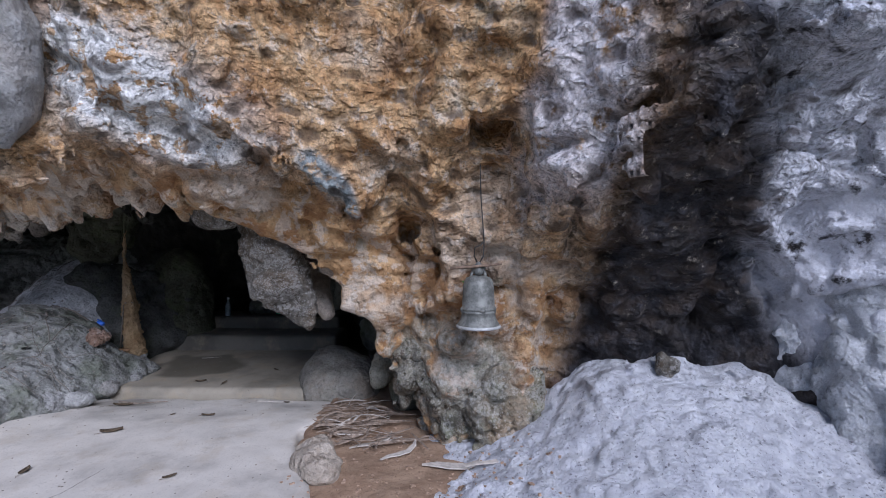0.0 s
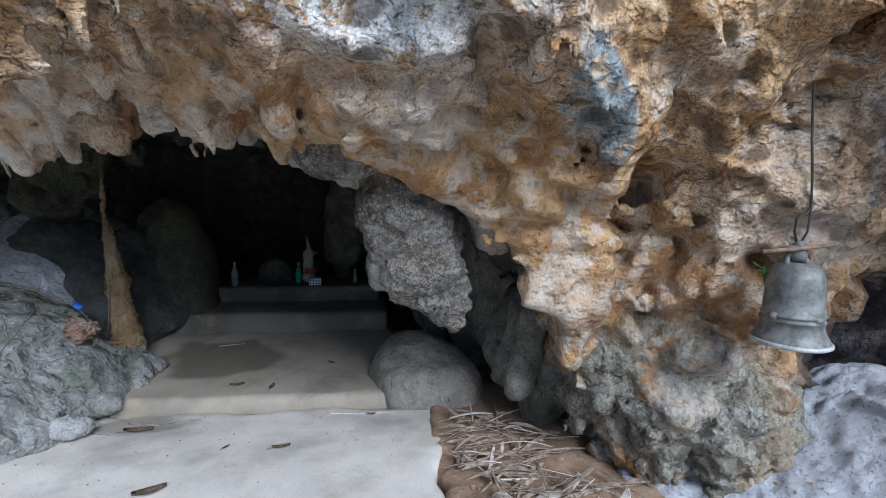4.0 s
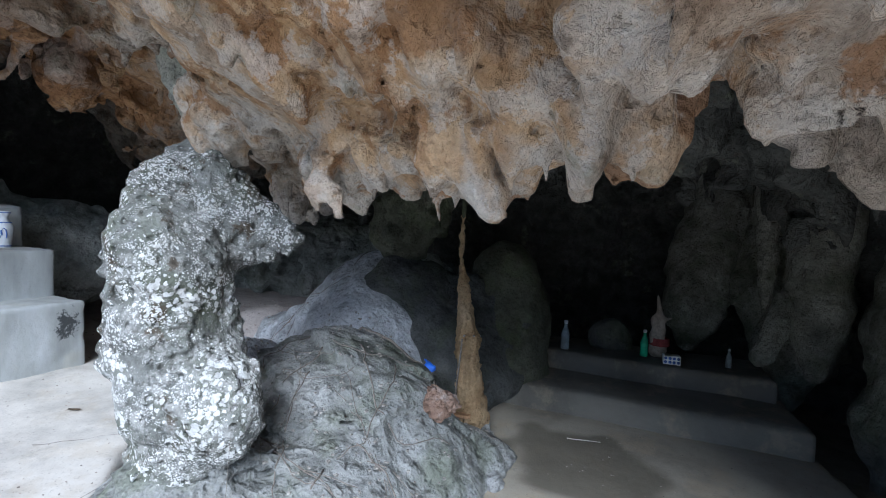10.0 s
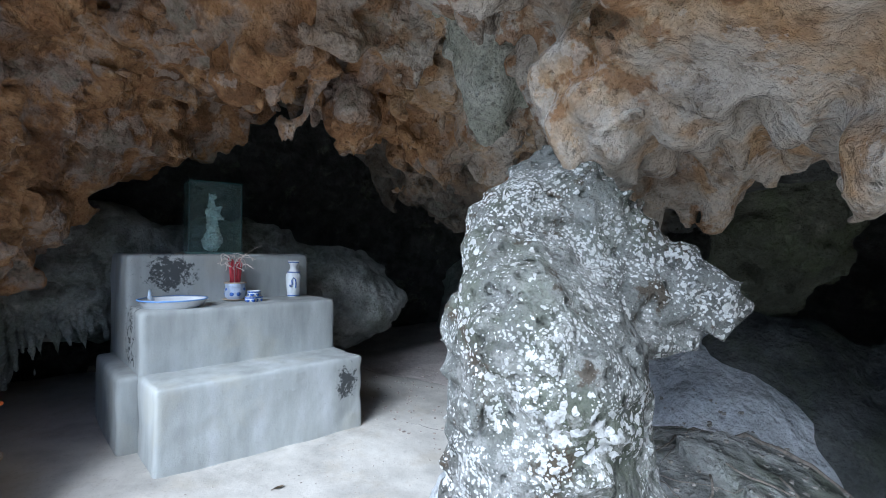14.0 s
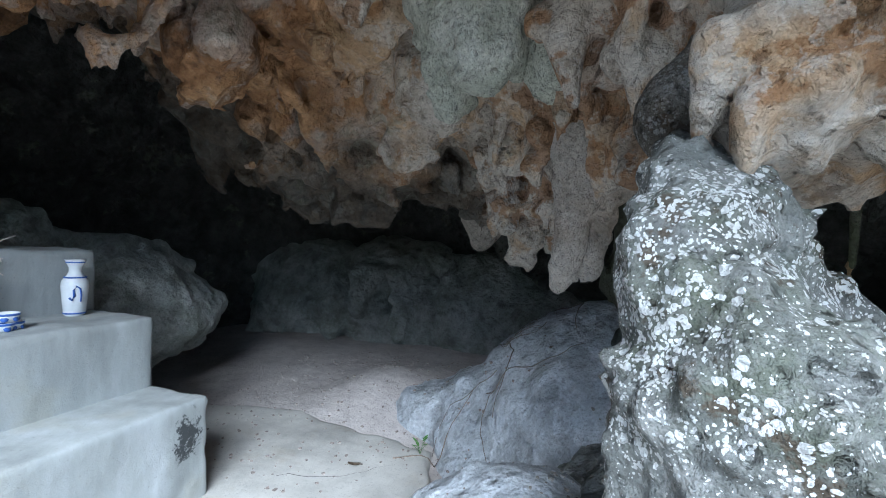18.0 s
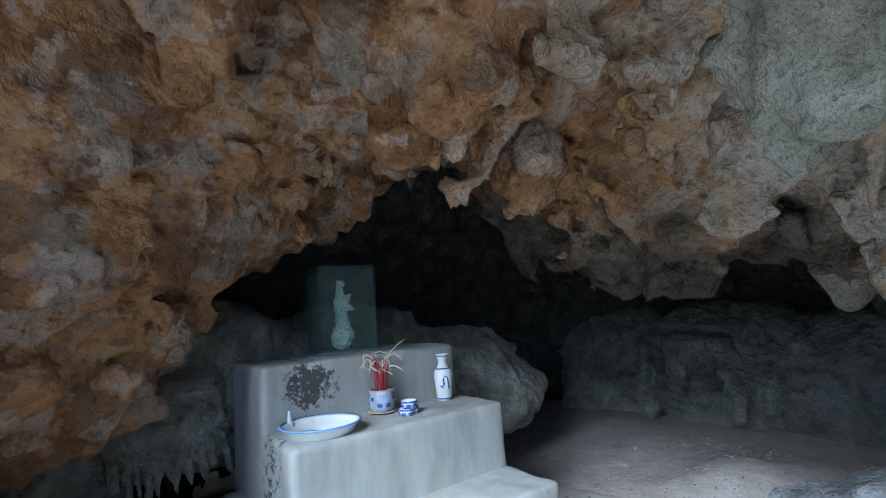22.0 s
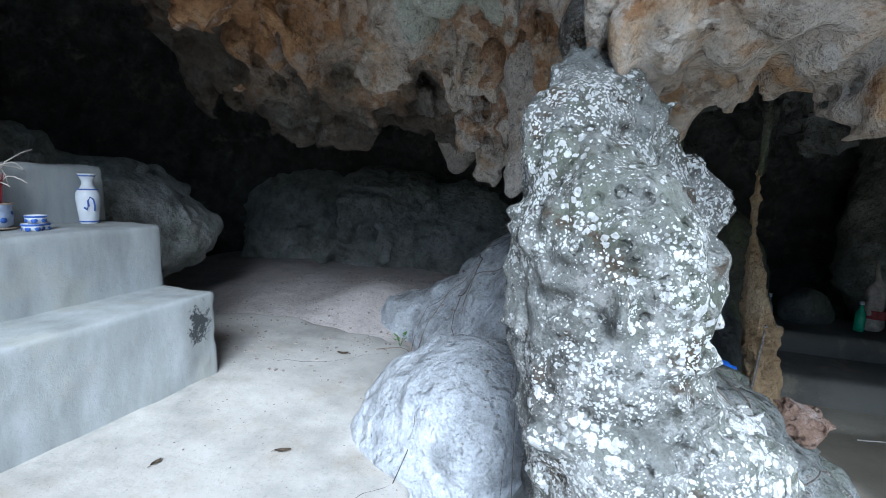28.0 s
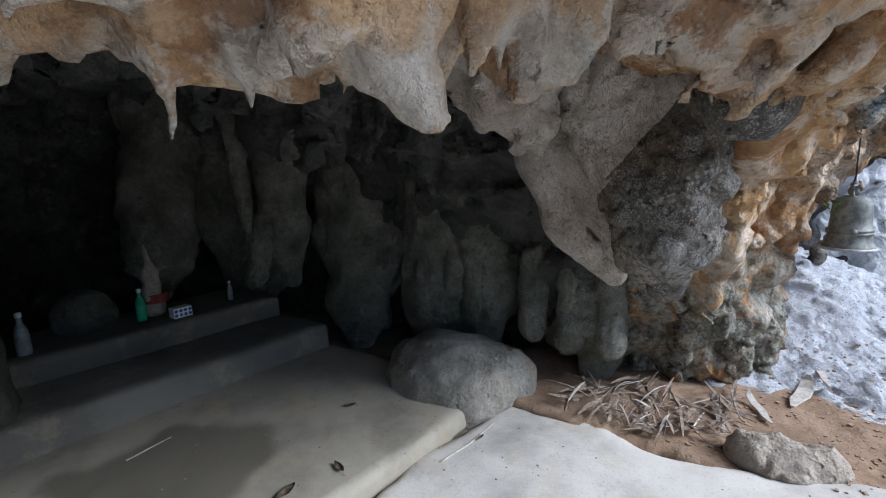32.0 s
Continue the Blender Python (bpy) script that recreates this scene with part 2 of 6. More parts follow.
def plain_rock(name, dark, middle, light, lichen=0.0, moss=0.0, rough=0.92, ridges=0.0, tan=0.0, pits=0.45, crack=0.0):
    """Grey limestone with stains; lichen: how much white crust, moss: how much green film, crack: how far clefts are
    dented and shaded in colour.
    """
    m = Mat(name, rough)
    mid, small = m.noise(3.4, 6, 0.65, 0.5), m.noise(19, 6, 0.7)
    c = m.ramp(mid, (0.28, dark), (0.5, middle), (0.72, light))
    if tan:
        c = m.mix(m.fit(m.noise(2.0, 5, 0.6, 0.5), 0.46, 0.62, 0, tan), c, (0.42, 0.27, 0.14))
    if moss:
        c = m.mix(m.fit(m.noise(2.1, 6, 0.7), 0.48, 0.64, 0, moss), c, (0.13, 0.155, 0.085))
    c = m.mix(m.fit(small, 0.32, 0.44, 0.38, 0.0), c, tuple(v * 0.4 for v in dark))
    c = m.mottle(c, 0.75, 1.2)
    n = rock_relief(m, pits, 0.65, ridges)
    if crack:
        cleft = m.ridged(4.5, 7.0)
        # Shade of the clefts put into the colour, on the bump's own relief.
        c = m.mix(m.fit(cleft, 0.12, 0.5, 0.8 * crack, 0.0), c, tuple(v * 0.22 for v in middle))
        n = m.bump(cleft, crack, 0.05, n)
    if lichen:
        warp = m.t.nodes.new("ShaderNodeVectorMath")
        warp.operation = "ADD"
        wobble = m.t.nodes.new("ShaderNodeTexNoise")
        m.put(m.pos, wobble.inputs["Vector"])
        wobble.inputs["Scale"].default_value, wobble.inputs["Detail"].default_value = 45.0, 3.0
        half = m.t.nodes.new("ShaderNodeVectorMath")
        half.operation = "SCALE"
        m.put(wobble.outputs["Color"], half.inputs[0])
        half.inputs["Scale"].default_value = 0.022
        m.put(m.pos, warp.inputs[0])
        m.put(half.outputs[0], warp.inputs[1])
        parts = m.t.nodes.new("ShaderNodeSeparateXYZ")
        m.put(m.pos, parts.inputs[0])
        low = m.fit(parts.outputs[2], 1.25, 1.85, 1.0, 0.62)
        where = m.math("MULTIPLY", m.fit(m.noise(4.2, 6, 0.75, 0.5), 0.40, 0.60, -0.08, 0.56), low)
        big = m.math("GREATER_THAN", where, m.cells(38.0, warp.outputs[0]))
        tiny = m.math("GREATER_THAN", m.fit(m.noise(6.0, 5, 0.75), 0.40, 0.60, 0.08, 0.50), m.cells(95.0, warp.outputs[0]))
        crust = m.math("MULTIPLY", m.fit(m.noise(9.0, 8, 0.8, 0.6), 0.49, 0.57, 0.0, 0.5), m.math("MULTIPLY", low, low))
        c = m.mix(m.math("MULTIPLY", crust, lichen), c, (0.60, 0.585, 0.55))
        c = m.mix(m.fit(m.noise(5.2, 6, 0.72, 0.8), 0.57, 0.63, 0.0, 0.85), c, (0.10, 0.075, 0.05))
        spots = m.math("MULTIPLY", m.math("MAXIMUM", big, tiny), lichen)
        c = m.mix(spots, c, m.ramp(small, (0.3, (0.62, 0.61, 0.57)), (0.65, (0.86, 0.86, 0.84))))
        n = m.bump(spots, 0.5, 0.012, n)
    return m.done(c, n)


def ash_cover():
    m = Mat("wood_ash", 0.97)
    c = m.ramp(m.noise(7, 7, 0.7), (0.3, (0.48, 0.49, 0.54)), (0.5, (0.70, 0.715, 0.76)), (0.7, (0.82, 0.835, 0.86)))
    c = m.mix(m.fit(m.noise(38, 5, 0.75), 0.34, 0.44, 0.7, 0.0), c, (0.10, 0.10, 0.11))
    n = m.bump(m.ridged(9.0, 8.0), 0.6, 0.04)
    return m.done(c, m.bump(m.noise(48, 6, 0.75), 1.0, 0.03, n))


def concrete(name, light, stain=0.35, warm=0.3):
    m = Mat(name, 0.82)
    c = m.ramp(m.noise(1.7, 6, 0.62, 0.4), (0.30, tuple(v * 0.66 for v in light)), (0.5, light), (0.70, tuple(min(0.8, v * 1.16) for v in light)))
    c = m.mix(m.fit(m.noise(2.9, 6, 0.7, 0.6), 0.50, 0.66, 0, warm), c, (0.40, 0.33, 0.235))
    c = m.mix(m.fit(m.noise(5.5, 7, 0.75), 0.56, 0.70, 0, stain), c, (0.20, 0.19, 0.165))
    c = m.mix(m.fit(m.noise(70, 3, 0.7), 0.34, 0.42, 0.28, 0.0), c, (0.16, 0.14, 0.12))
    c = m.mix(m.math("MULTIPLY", m.attr("wet"), 0.85), c, (0.13, 0.115, 0.085))
    n = m.bump(m.noise(6, 5, 0.6), 0.25, 0.03)
    return m.done(c, m.bump(m.noise(90, 4, 0.7), 0.25, 0.006, n), m.fit(m.noise(3, 4), 0.3, 0.7, 0.7, 0.92))


def render_coat():
    """Cement coat of the altar: pale grey-green with washes and mould."""
    m = Mat("cement_coat", 0.85)
    run = m.noise(3.0, 5, 0.6, 0.3, m.stretch(1.5, 1.5, 0.35))
    c = m.ramp(run, (0.30, (0.30, 0.31, 0.30)), (0.5, (0.40, 0.415, 0.40)), (0.70, (0.49, 0.505, 0.505)))
    c = m.mix(m.fit(m.noise(2.2, 5, 0.6), 0.52, 0.66, 0, 0.35), c, (0.43, 0.41, 0.335))
    mould = m.fit(m.math("ADD", m.attr("mould"), m.math("MULTIPLY", m.math("SUBTRACT", m.noise(19, 7, 0.8), 0.5), 3.6)), 0.5, 0.68)
    c = m.mix(m.math("MULTIPLY", mould, m.fit(m.attr("mould"), 0.02, 0.45, 0.0, 0.9)), c, (0.035, 0.038, 0.04))
    c = m.mix(m.fit(m.noise(60, 4, 0.7), 0.31, 0.39, 0.3, 0.0), c, (0.2, 0.19, 0.17))
    n = m.bump(m.noise(9, 5, 0.6), 0.22, 0.03)
    return m.done(c, m.bump(m.noise(110, 3, 0.7), 0.3, 0.005, n))


def earth(name, a, b):
    m = Mat(name, 0.95)
    c = m.ramp(m.noise(4, 7, 0.7), (0.32, a), (0.62, b))
    c = m.mix(m.fit(m.noise(45, 5, 0.75), 0.34, 0.46, 0.6, 0.0), c, tuple(v * 0.35 for v in a))
    n = m.bump(m.noise(9, 6, 0.7), 0.5, 0.05)
    return m.done(c, m.bump(m.noise(65, 4, 0.7), 0.6, 0.012, n))


def tinted(name, colour, rough=0.6, metal=0.0, vary=0.25, scale=14.0, relief=0.15):
    """A painted, fired, woven or metal surface of one colour, with wear."""
    m = Mat(name, rough, metal)
    c = m.mix(m.fit(m.noise(scale, 6, 0.7), 0.35, 0.65, 0, 1), tuple(v * (1 - vary) for v in colour), tuple(min(1, v * (1 + vary)) for v in colour))
    return m.done(c, m.bump(m.noise(scale * 4, 4, 0.7), relief, 0.004))


def glass(name, colour=(0.86, 0.95, 0.92), rough=0.02):
    m = Mat(name, rough)
    m.b.inputs["Transmission Weight"].default_value = 1.0
    m.b.inputs["IOR"].default_value = 1.12
    return m.done(colour)


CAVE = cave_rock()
GREY_LICHEN = plain_rock("lichen_limestone", (0.09, 0.085, 0.075), (0.235, 0.24, 0.22), (0.38, 0.38, 0.355), lichen=1.0, moss=0.45, pits=0.9)
GREY_ROCK = plain_rock("grey_limestone", (0.22, 0.22, 0.21), (0.41, 0.41, 0.40), (0.58, 0.575, 0.555), moss=0.3, tan=0.15, crack=0.5)
# Dark, mid and mossy rock: the cave's dimness is lowered into their colours.
SHADED_ROCK = plain_rock("shaded_limestone", (0.04, 0.045, 0.042), (0.09, 0.095, 0.09), (0.155, 0.155, 0.14), moss=0.4)
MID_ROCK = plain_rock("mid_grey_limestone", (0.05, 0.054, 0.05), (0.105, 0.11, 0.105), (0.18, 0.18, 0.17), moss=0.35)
WALL_ROCK = plain_rock("inner_limestone", (0.12, 0.12, 0.10), (0.29, 0.29, 0.24), (0.47, 0.45, 0.38), moss=0.4, ridges=0.6)
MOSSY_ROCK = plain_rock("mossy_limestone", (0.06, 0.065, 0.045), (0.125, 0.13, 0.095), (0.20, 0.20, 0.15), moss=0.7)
# On the ramp this pale bluish tone stands in for skylight.
PALE_ROCK = plain_rock("pale_limestone", (0.40, 0.415, 0.43), (0.62, 0.64, 0.665), (0.77, 0.785, 0.80), moss=0.15, pits=0.5, crack=0.5)
BACK_ROCK = plain_rock("green_grey_limestone", (0.22, 0.23, 0.20), (0.44, 0.45, 0.41), (0.60, 0.605, 0.56), moss=0.4, crack=0.5)
MOUND_ROCK = plain_rock("mossy_grey_limestone", (0.18, 0.185, 0.17), (0.35, 0.355, 0.335), (0.52, 0.52, 0.50), moss=0.5, pits=0.6, crack=0.8)
SPECKLED = plain_rock("speckled_limestone", (0.06, 0.055, 0.048), (0.155, 0.14, 0.115), (0.33, 0.31, 0.275), crack=0.4, lichen=0.26, tan=0.2, pits=0.8)
GREEN_DRIP = plain_rock("greenish_flowstone", (0.32, 0.33, 0.25), (0.62, 0.62, 0.52), (0.78, 0.76, 0.69), moss=0.1, ridges=0.6, pits=0.7, crack=0.3)
STEP_ROCK = plain_rock("smooth_limestone", (0.24, 0.225, 0.19), (0.39, 0.37, 0.32), (0.50, 0.48, 0.43), moss=0.2, tan=0.2, crack=0.35)
PALE_DRIP = plain_rock("pale_flowstone", (0.32, 0.275, 0.23), (0.56, 0.50, 0.43), (0.72, 0.66, 0.59), moss=0.2, ridges=0.7, tan=0.25)
TAN_DRIP = plain_rock("tan_flowstone", (0.27, 0.17, 0.085), (0.45, 0.315, 0.175), (0.60, 0.46, 0.29), ridges=0.9, pits=0.25)
WHITE_ROCK = plain_rock("white_limestone", (0.30, 0.27, 0.23), (0.64, 0.63, 0.60), (0.83, 0.83, 0.82), tan=0.85, pits=1.0, crack=0.4)
PILLAR = plain_rock("pillar_limestone", (0.10, 0.095, 0.075), (0.25, 0.235, 0.185), (0.43, 0.41, 0.34), lichen=0.25, tan=0.5, moss=0.6, pits=0.8, crack=0.8)
ASH = ash_cover()
SLAB = concrete("concrete_floor", (0.56, 0.53, 0.48), 0.3, 0.3)
STEP = concrete("stained_concrete", (0.35, 0.315, 0.25), 0.5, 0.6)
# Copy of the floor concrete with the inner cave's shade in its colour.
SHADED_CONCRETE = concrete("shaded_concrete", (0.17, 0.16, 0.135), 0.6, 0.4)
COAT = render_coat()
DIRT = earth("red_earth", (0.20, 0.125, 0.08), (0.37, 0.26, 0.175))
SAND = earth("cave_sand", (0.44, 0.39, 0.36), (0.60, 0.54, 0.50))
GROUND = earth("forest_ground", (0.17, 0.15, 0.11), (0.30, 0.27, 0.21))

# ---- shapes as fields: a body is where its field is below zero ----


def vnoise(x, y, z, seed=0):
    """Smooth lattice noise from -1 to 1."""
    x, y, z = (np.asarray(v, np.float32) for v in (x, y, z))
    fl = [np.floor(v) for v in (x, y, z)]
    fr = [v - f for v, f in zip((x, y, z), fl)]
    fr = [f * f * (3 - 2 * f) for f in fr]
    ints = [f.astype(np.int64) for f in fl]
    out = 0.0
    for dx in (0, 1):
        for dy in (0, 1):
            for dz in (0, 1):
                n = (ints[0] + dx) * 374761393 + (ints[1] + dy) * 668265263 + (ints[2] + dz) * 1274126177 + seed * 951274213
                n = (n ^ (n >> 13)) & 0xFFFFFFFF
                n = (n * 1103515245 + 12345) & 0xFFFFFFFF
                n = ((n ^ (n >> 16)) * 2246822519) & 0xFFFFFFFF
                value = ((n >> 8) & 0xFFFF).astype(np.float32) / 32767.5 - 1
                out = out + value * (fr[0] if dx else 1 - fr[0]) * (fr[1] if dy else 1 - fr[1]) * (fr[2] if dz else 1 - fr[2])
    return out


def smin(a, b, k):
    h = np.maximum(k - np.abs(a - b), 0) / k
    return np.minimum(a, b) - h * h * k * 0.25


def smax(a, b, k):
    return -smin(-a, -b, k)


def ball(c, r, turn=0.0, tip=0.0):
    """An egg of half-axes r at c, turned about z and tipped about x (degrees)."""
    m = np.array(Euler((radians(tip), 0, radians(turn))).to_matrix())
    reach = np.abs(m) @ np.array(r)

    def field(x, y, z):
        p = [m[0, k] * (x - c[0]) + m[1, k] * (y - c[1]) + m[2, k] * (z - c[2]) for k in range(3)]
        k0 = np.sqrt(sum((q / s) ** 2 for q, s in zip(p, r))) + 1e-6
        k1 = np.sqrt(sum((q / s**2) ** 2 for q, s in zip(p, r))) + 1e-6
        return k0 * (k0 - 1) / k1

    return field, np.array(c) - reach, np.array(c) + reach


def horn(a, b, ra, rb):
    """A tapering rounded cone from a to b."""
    a, b = np.array(a, float), np.array(b, float)
    d = b - a

    def field(x, y, z):
        t = np.clip(((x - a[0]) * d[0] + (y - a[1]) * d[1] + (z - a[2]) * d[2]) / (d @ d), 0, 1)
        q = np.sqrt((x - a[0] - t * d[0]) ** 2 + (y - a[1] - t * d[1]) ** 2 + (z - a[2] - t * d[2]) ** 2)
        return q - (ra + (rb - ra) * t)

    return field, np.minimum(a - ra, b - rb), np.maximum(a + ra, b + rb)


def slab(lo, hi, r=0.03):
    """A box with rounded edges."""
    c, s = (np.array(lo) + hi) / 2, (np.array(hi) - lo) / 2

    def field(x, y, z):
        q = [np.abs(v - c[k]) - s[k] + r for k, v in enumerate((x, y, z))]
        out = np.sqrt(sum(np.maximum(v, 0) ** 2 for v in q))
        return out + np.minimum(np.maximum(np.maximum(q[0], q[1]), q[2]), 0) - r

    return field, np.array(lo, float), np.array(hi, float)


def surface(F, lo, h):
    """Vertices and quads of the zero surface of a sampled field (surface nets)."""
    s = F < 0
    n = [k - 1 for k in F.shape]
    corner = [(i, j, k) for i in (0, 1) for j in (0, 1) for k in (0, 1)]
    count = np.zeros(n, np.int8)
    for i, j, k in corner:
        count += s[i : i + n[0], j : j + n[1], k : k + n[2]]
    cells = np.argwhere((count > 0) & (count < 8))
    if not len(cells):
        return np.zeros((0, 3)), np.zeros((0, 4), int)
    number = np.full(n, -1, np.int64)
    number[tuple(cells.T)] = np.arange(len(cells))
    total, hits = np.zeros((len(cells), 3)), np.zeros(len(cells))
    for p in corner:
        for axis in range(3):
            if p[axis]:
                continue
            q = list(p)
            q[axis] = 1
            fa, fb = F[tuple((cells + p).T)], F[tuple((cells + q).T)]
            cross = (fa < 0) != (fb < 0)
            t = np.where(cross, fa / np.where(cross, fa - fb, 1), 0)
            at = cells + np.array(p, float)
            at[:, axis] += t
            total += at * cross[:, None]
            hits += cross
    verts = np.array(lo) + h * total / hits[:, None]
    quads = []
    for axis in range(3):
        b, c = (axis + 1) % 3, (axis + 2) % 3
        sl0, sl1 = [slice(None)] * 3, [slice(None)] * 3
        sl0[axis], sl1[axis] = slice(0, -1), slice(1, None)
        for first, way in ((True, 1), (False, -1)):
            e = np.argwhere((s[tuple(sl0)] == first) & (s[tuple(sl1)] != first))
            e = e[(e[:, b] > 0) & (e[:, c] > 0) & (e[:, b] < n[b]) & (e[:, c] < n[c]) & (e[:, axis] < n[axis])]
            ring = []
            for db, dc in ((-1, -1), (0, -1), (0, 0), (-1, 0))[::way]:
                g = e.copy()
                g[:, b] += db
                g[:, c] += dc
                ring.append(number[tuple(g.T)])
            quads.append(np.stack(ring, 1))
    quads = np.concatenate(quads)
    return verts, quads[(quads >= 0).all(1)]


def to_mesh(name, verts, quads, material, values=None, smooth=True):
    me = bpy.data.meshes.new(name)
    used = np.unique(quads)
    back = np.zeros(len(verts), np.int64)
    back[used] = np.arange(len(used))
    verts, quads = verts[used], back[quads]
    me.vertices.add(len(verts))
    me.vertices.foreach_set("co", verts.astype(np.float32).ravel())
    me.loops.add(quads.size)
    me.loops.foreach_set("vertex_index", quads.ravel().astype(np.int32))
    me.polygons.add(len(quads))
    me.polygons.foreach_set("loop_start", np.arange(0, quads.size, 4, dtype=np.int32))
    me.update(calc_edges=True)
    me.validate()
    me.polygons.foreach_set("use_smooth", np.full(len(me.polygons), smooth))
    for key, value in (values or {}).items():
        a = me.attributes.new(key, "FLOAT", "POINT")
        a.data.foreach_set("value", np.broadcast_to(value(*verts.T), len(verts)).astype(np.float32))
    me.materials.append(material)
    return me


def axes_of(lo, hi, h):
    n = np.ceil((np.array(hi) - lo) / h).astype(int) + 1
    x, y, z = (lo[k] + h * np.arange(n[k]) for k in range(3))
    return x[:, None, None], y[None, :, None], z[None, None, :]


def roughen(F, x, y, z, bands, reach):
    """Adds lumps to a field near its surface; bands: (size in metres, height), with a third entry 1 for knobs parted by creases, 2 for pits, 3 for ledges."""
    near = np.argwhere(np.abs(F) < reach)
    at = [x.ravel()[near[:, 0]], y.ravel()[near[:, 1]], z.ravel()[near[:, 2]]]
    big = bands[0][0] * 0.5
    bend = [0.22 * big * vnoise(at[0] / big + 7 * k, at[1] / big, at[2] / big, 31 + k) for k in range(3)]
    at = [a + b for a, b in zip(at, bend)]
    more = np.zeros(len(near), np.float32)
    for k, (size, high, *knobby) in enumerate(bands):
        n = vnoise(at[0] / size + 3.7 * k, at[1] / size, at[2] / size + 1.3 * k, k)
        if not knobby:
            more += high * n
        elif knobby[0] == 1:
            more += high * (0.3 - np.abs(n)) * 1.6
        elif knobby[0] == 2:
            more += high * np.clip((n - 0.34) * 4, 0, 1)
        else:
            u = (0.35 * at[0] + 0.2 * at[1] + 0.95 * at[2]) / size + 1.1 * vnoise(at[0] / (2.2 * size), at[1] / (2.2 * size), at[2] / (2.2 * size), 60 + k)
            u = u % 1.0
            more += high * (np.minimum(u / 0.85, (1 - u) / 0.15) - 0.5)
    F[tuple(near.T)] += more


def soften(verts, quads, rounds):
    """Moves each corner half-way to the middle of its neighbours."""
    ends = np.concatenate([quads, np.roll(quads, -1, 1)]).ravel(), np.concatenate([np.roll(quads, -1, 1), quads]).ravel()
    count = np.maximum(np.bincount(ends[0], minlength=len(verts)), 1)
    for _ in range(rounds):
        mean = np.stack([np.bincount(ends[0], verts[ends[1], k], len(verts)) / count for k in range(3)], 1)
        verts = 0.45 * verts + 0.55 * mean
    return verts


def body_mesh(name, shapes, material, h=0.03, blend=0.12, bands=((0.35, 0.05), (0.12, 0.025), (0.05, 0.01)), cuts=(), values=None, origin=None, cut_blend=0.08):
    """One closed mesh from shapes melted together, less the cuts. Returns it and its origin at the base."""
    lo = np.min([s[1] for s in shapes], 0) - 0.14
    hi = np.max([s[2] for s in shapes], 0) + 0.14
    x, y, z = axes_of(lo, hi, h)
    F = None
    for field, *_ in shapes:
        F = field(x, y, z) if F is None else smin(F, field(x, y, z), blend)
    for field, *_ in cuts:
        F = smax(F, -field(x, y, z), cut_blend)
    F = np.ascontiguousarray(F, np.float32)
    if bands:
        roughen(F, x, y, z, bands, 0.16)
    verts, quads = surface(F, lo, h)
    verts = soften(verts, quads, 1)
    me = to_mesh(name, verts, quads, material, values)
    base = np.array(origin if origin is not None else ((lo[0] + hi[0]) / 2, (lo[1] + hi[1]) / 2, verts[:, 2].min()))
    me.transform(Matrix.Translation(-Vector(base)))
    return me, base


def rock(name, shapes, material, label, category="rock", kind="", group="", **more):
    me, base = body_mesh(name, shapes, material, **more)
    ob = new(name, me)
    ob.location = base
    return tagged(ob, label, category, group, kind)


def part(name, bm, material, parent, label=""):
    """Links a bmesh as one mesh object under a thing or a part."""
    me = bpy.data.meshes.new(name)
    bm.to_mesh(me)
    bm.free()
    me.materials.append(material)
    ob = new(name, me)
    ob.parent = parent
    if label:
        ob["label"] = label
    return ob


def thing(name, at, label, category, group="", turn=0.0):
    ob = new(name)
    ob.empty_display_size = 0.1
    ob.matrix_world = pose(*at, 0, 0, turn)
    return tagged(ob, label, category, group)


def body_part(name, shapes, material, parent, label="", **more):
    me, base = body_mesh(name, shapes, material, origin=(0, 0, 0), **more)
    ob = new(name, me)
    ob.parent = parent
    ob.matrix_parent_inverse = Matrix.Translation(parent.location).inverted()
    if label:
        ob["label"] = label
    return ob


def smooth_all(bm):
    for f in bm.faces:
        f.smooth = True
    return bm


def lathe(profile, steps=32, closed=True):
    """A turned body from (radius, height) pairs."""
    bm = bmesh.new()
    rings = []
    for r, z in profile:
        rings.append([bm.verts.new((r * math.cos(2 * math.pi * k / steps), r * math.sin(2 * math.pi * k / steps), z)) for k in range(steps)])
    for a, b in zip(rings, rings[1:]):
        for k in range(steps):
            bm.faces.new((a[k], a[(k + 1) % steps], b[(k + 1) % steps], b[k]))
    if closed:
        bm.faces.new(rings[0][::-1])
        bm.faces.new(rings[-1])
    return smooth_all(bm)


def tube(points, radius, steps=8, taper=1.0):
    """A bent round rod through points; taper: the end's radius over the start's."""
    bm = bmesh.new()
    pts = [Vector(p) for p in points]
    rings = []
    for k, p in enumerate(pts):
        d = (pts[min(k + 1, len(pts) - 1)] - pts[max(k - 1, 0)]).normalized()
        u = d.cross(Vector((0.31, 0.52, 0.79))).normalized()
        v = d.cross(u)
        r = radius * (1 + (taper - 1) * k / max(1, len(pts) - 1))
        rings.append([bm.verts.new(p + r * (u * math.cos(2 * math.pi * j / steps) + v * math.sin(2 * math.pi * j / steps))) for j in range(steps)])
    for a, b in zip(rings, rings[1:]):
        for j in range(steps):
            bm.faces.new((a[j], a[(j + 1) % steps], b[(j + 1) % steps], b[j]))
    bm.faces.new(rings[0][::-1])
    bm.faces.new(rings[-1])
    bmesh.ops.recalc_face_normals(bm, faces=bm.faces)
    return smooth_all(bm)


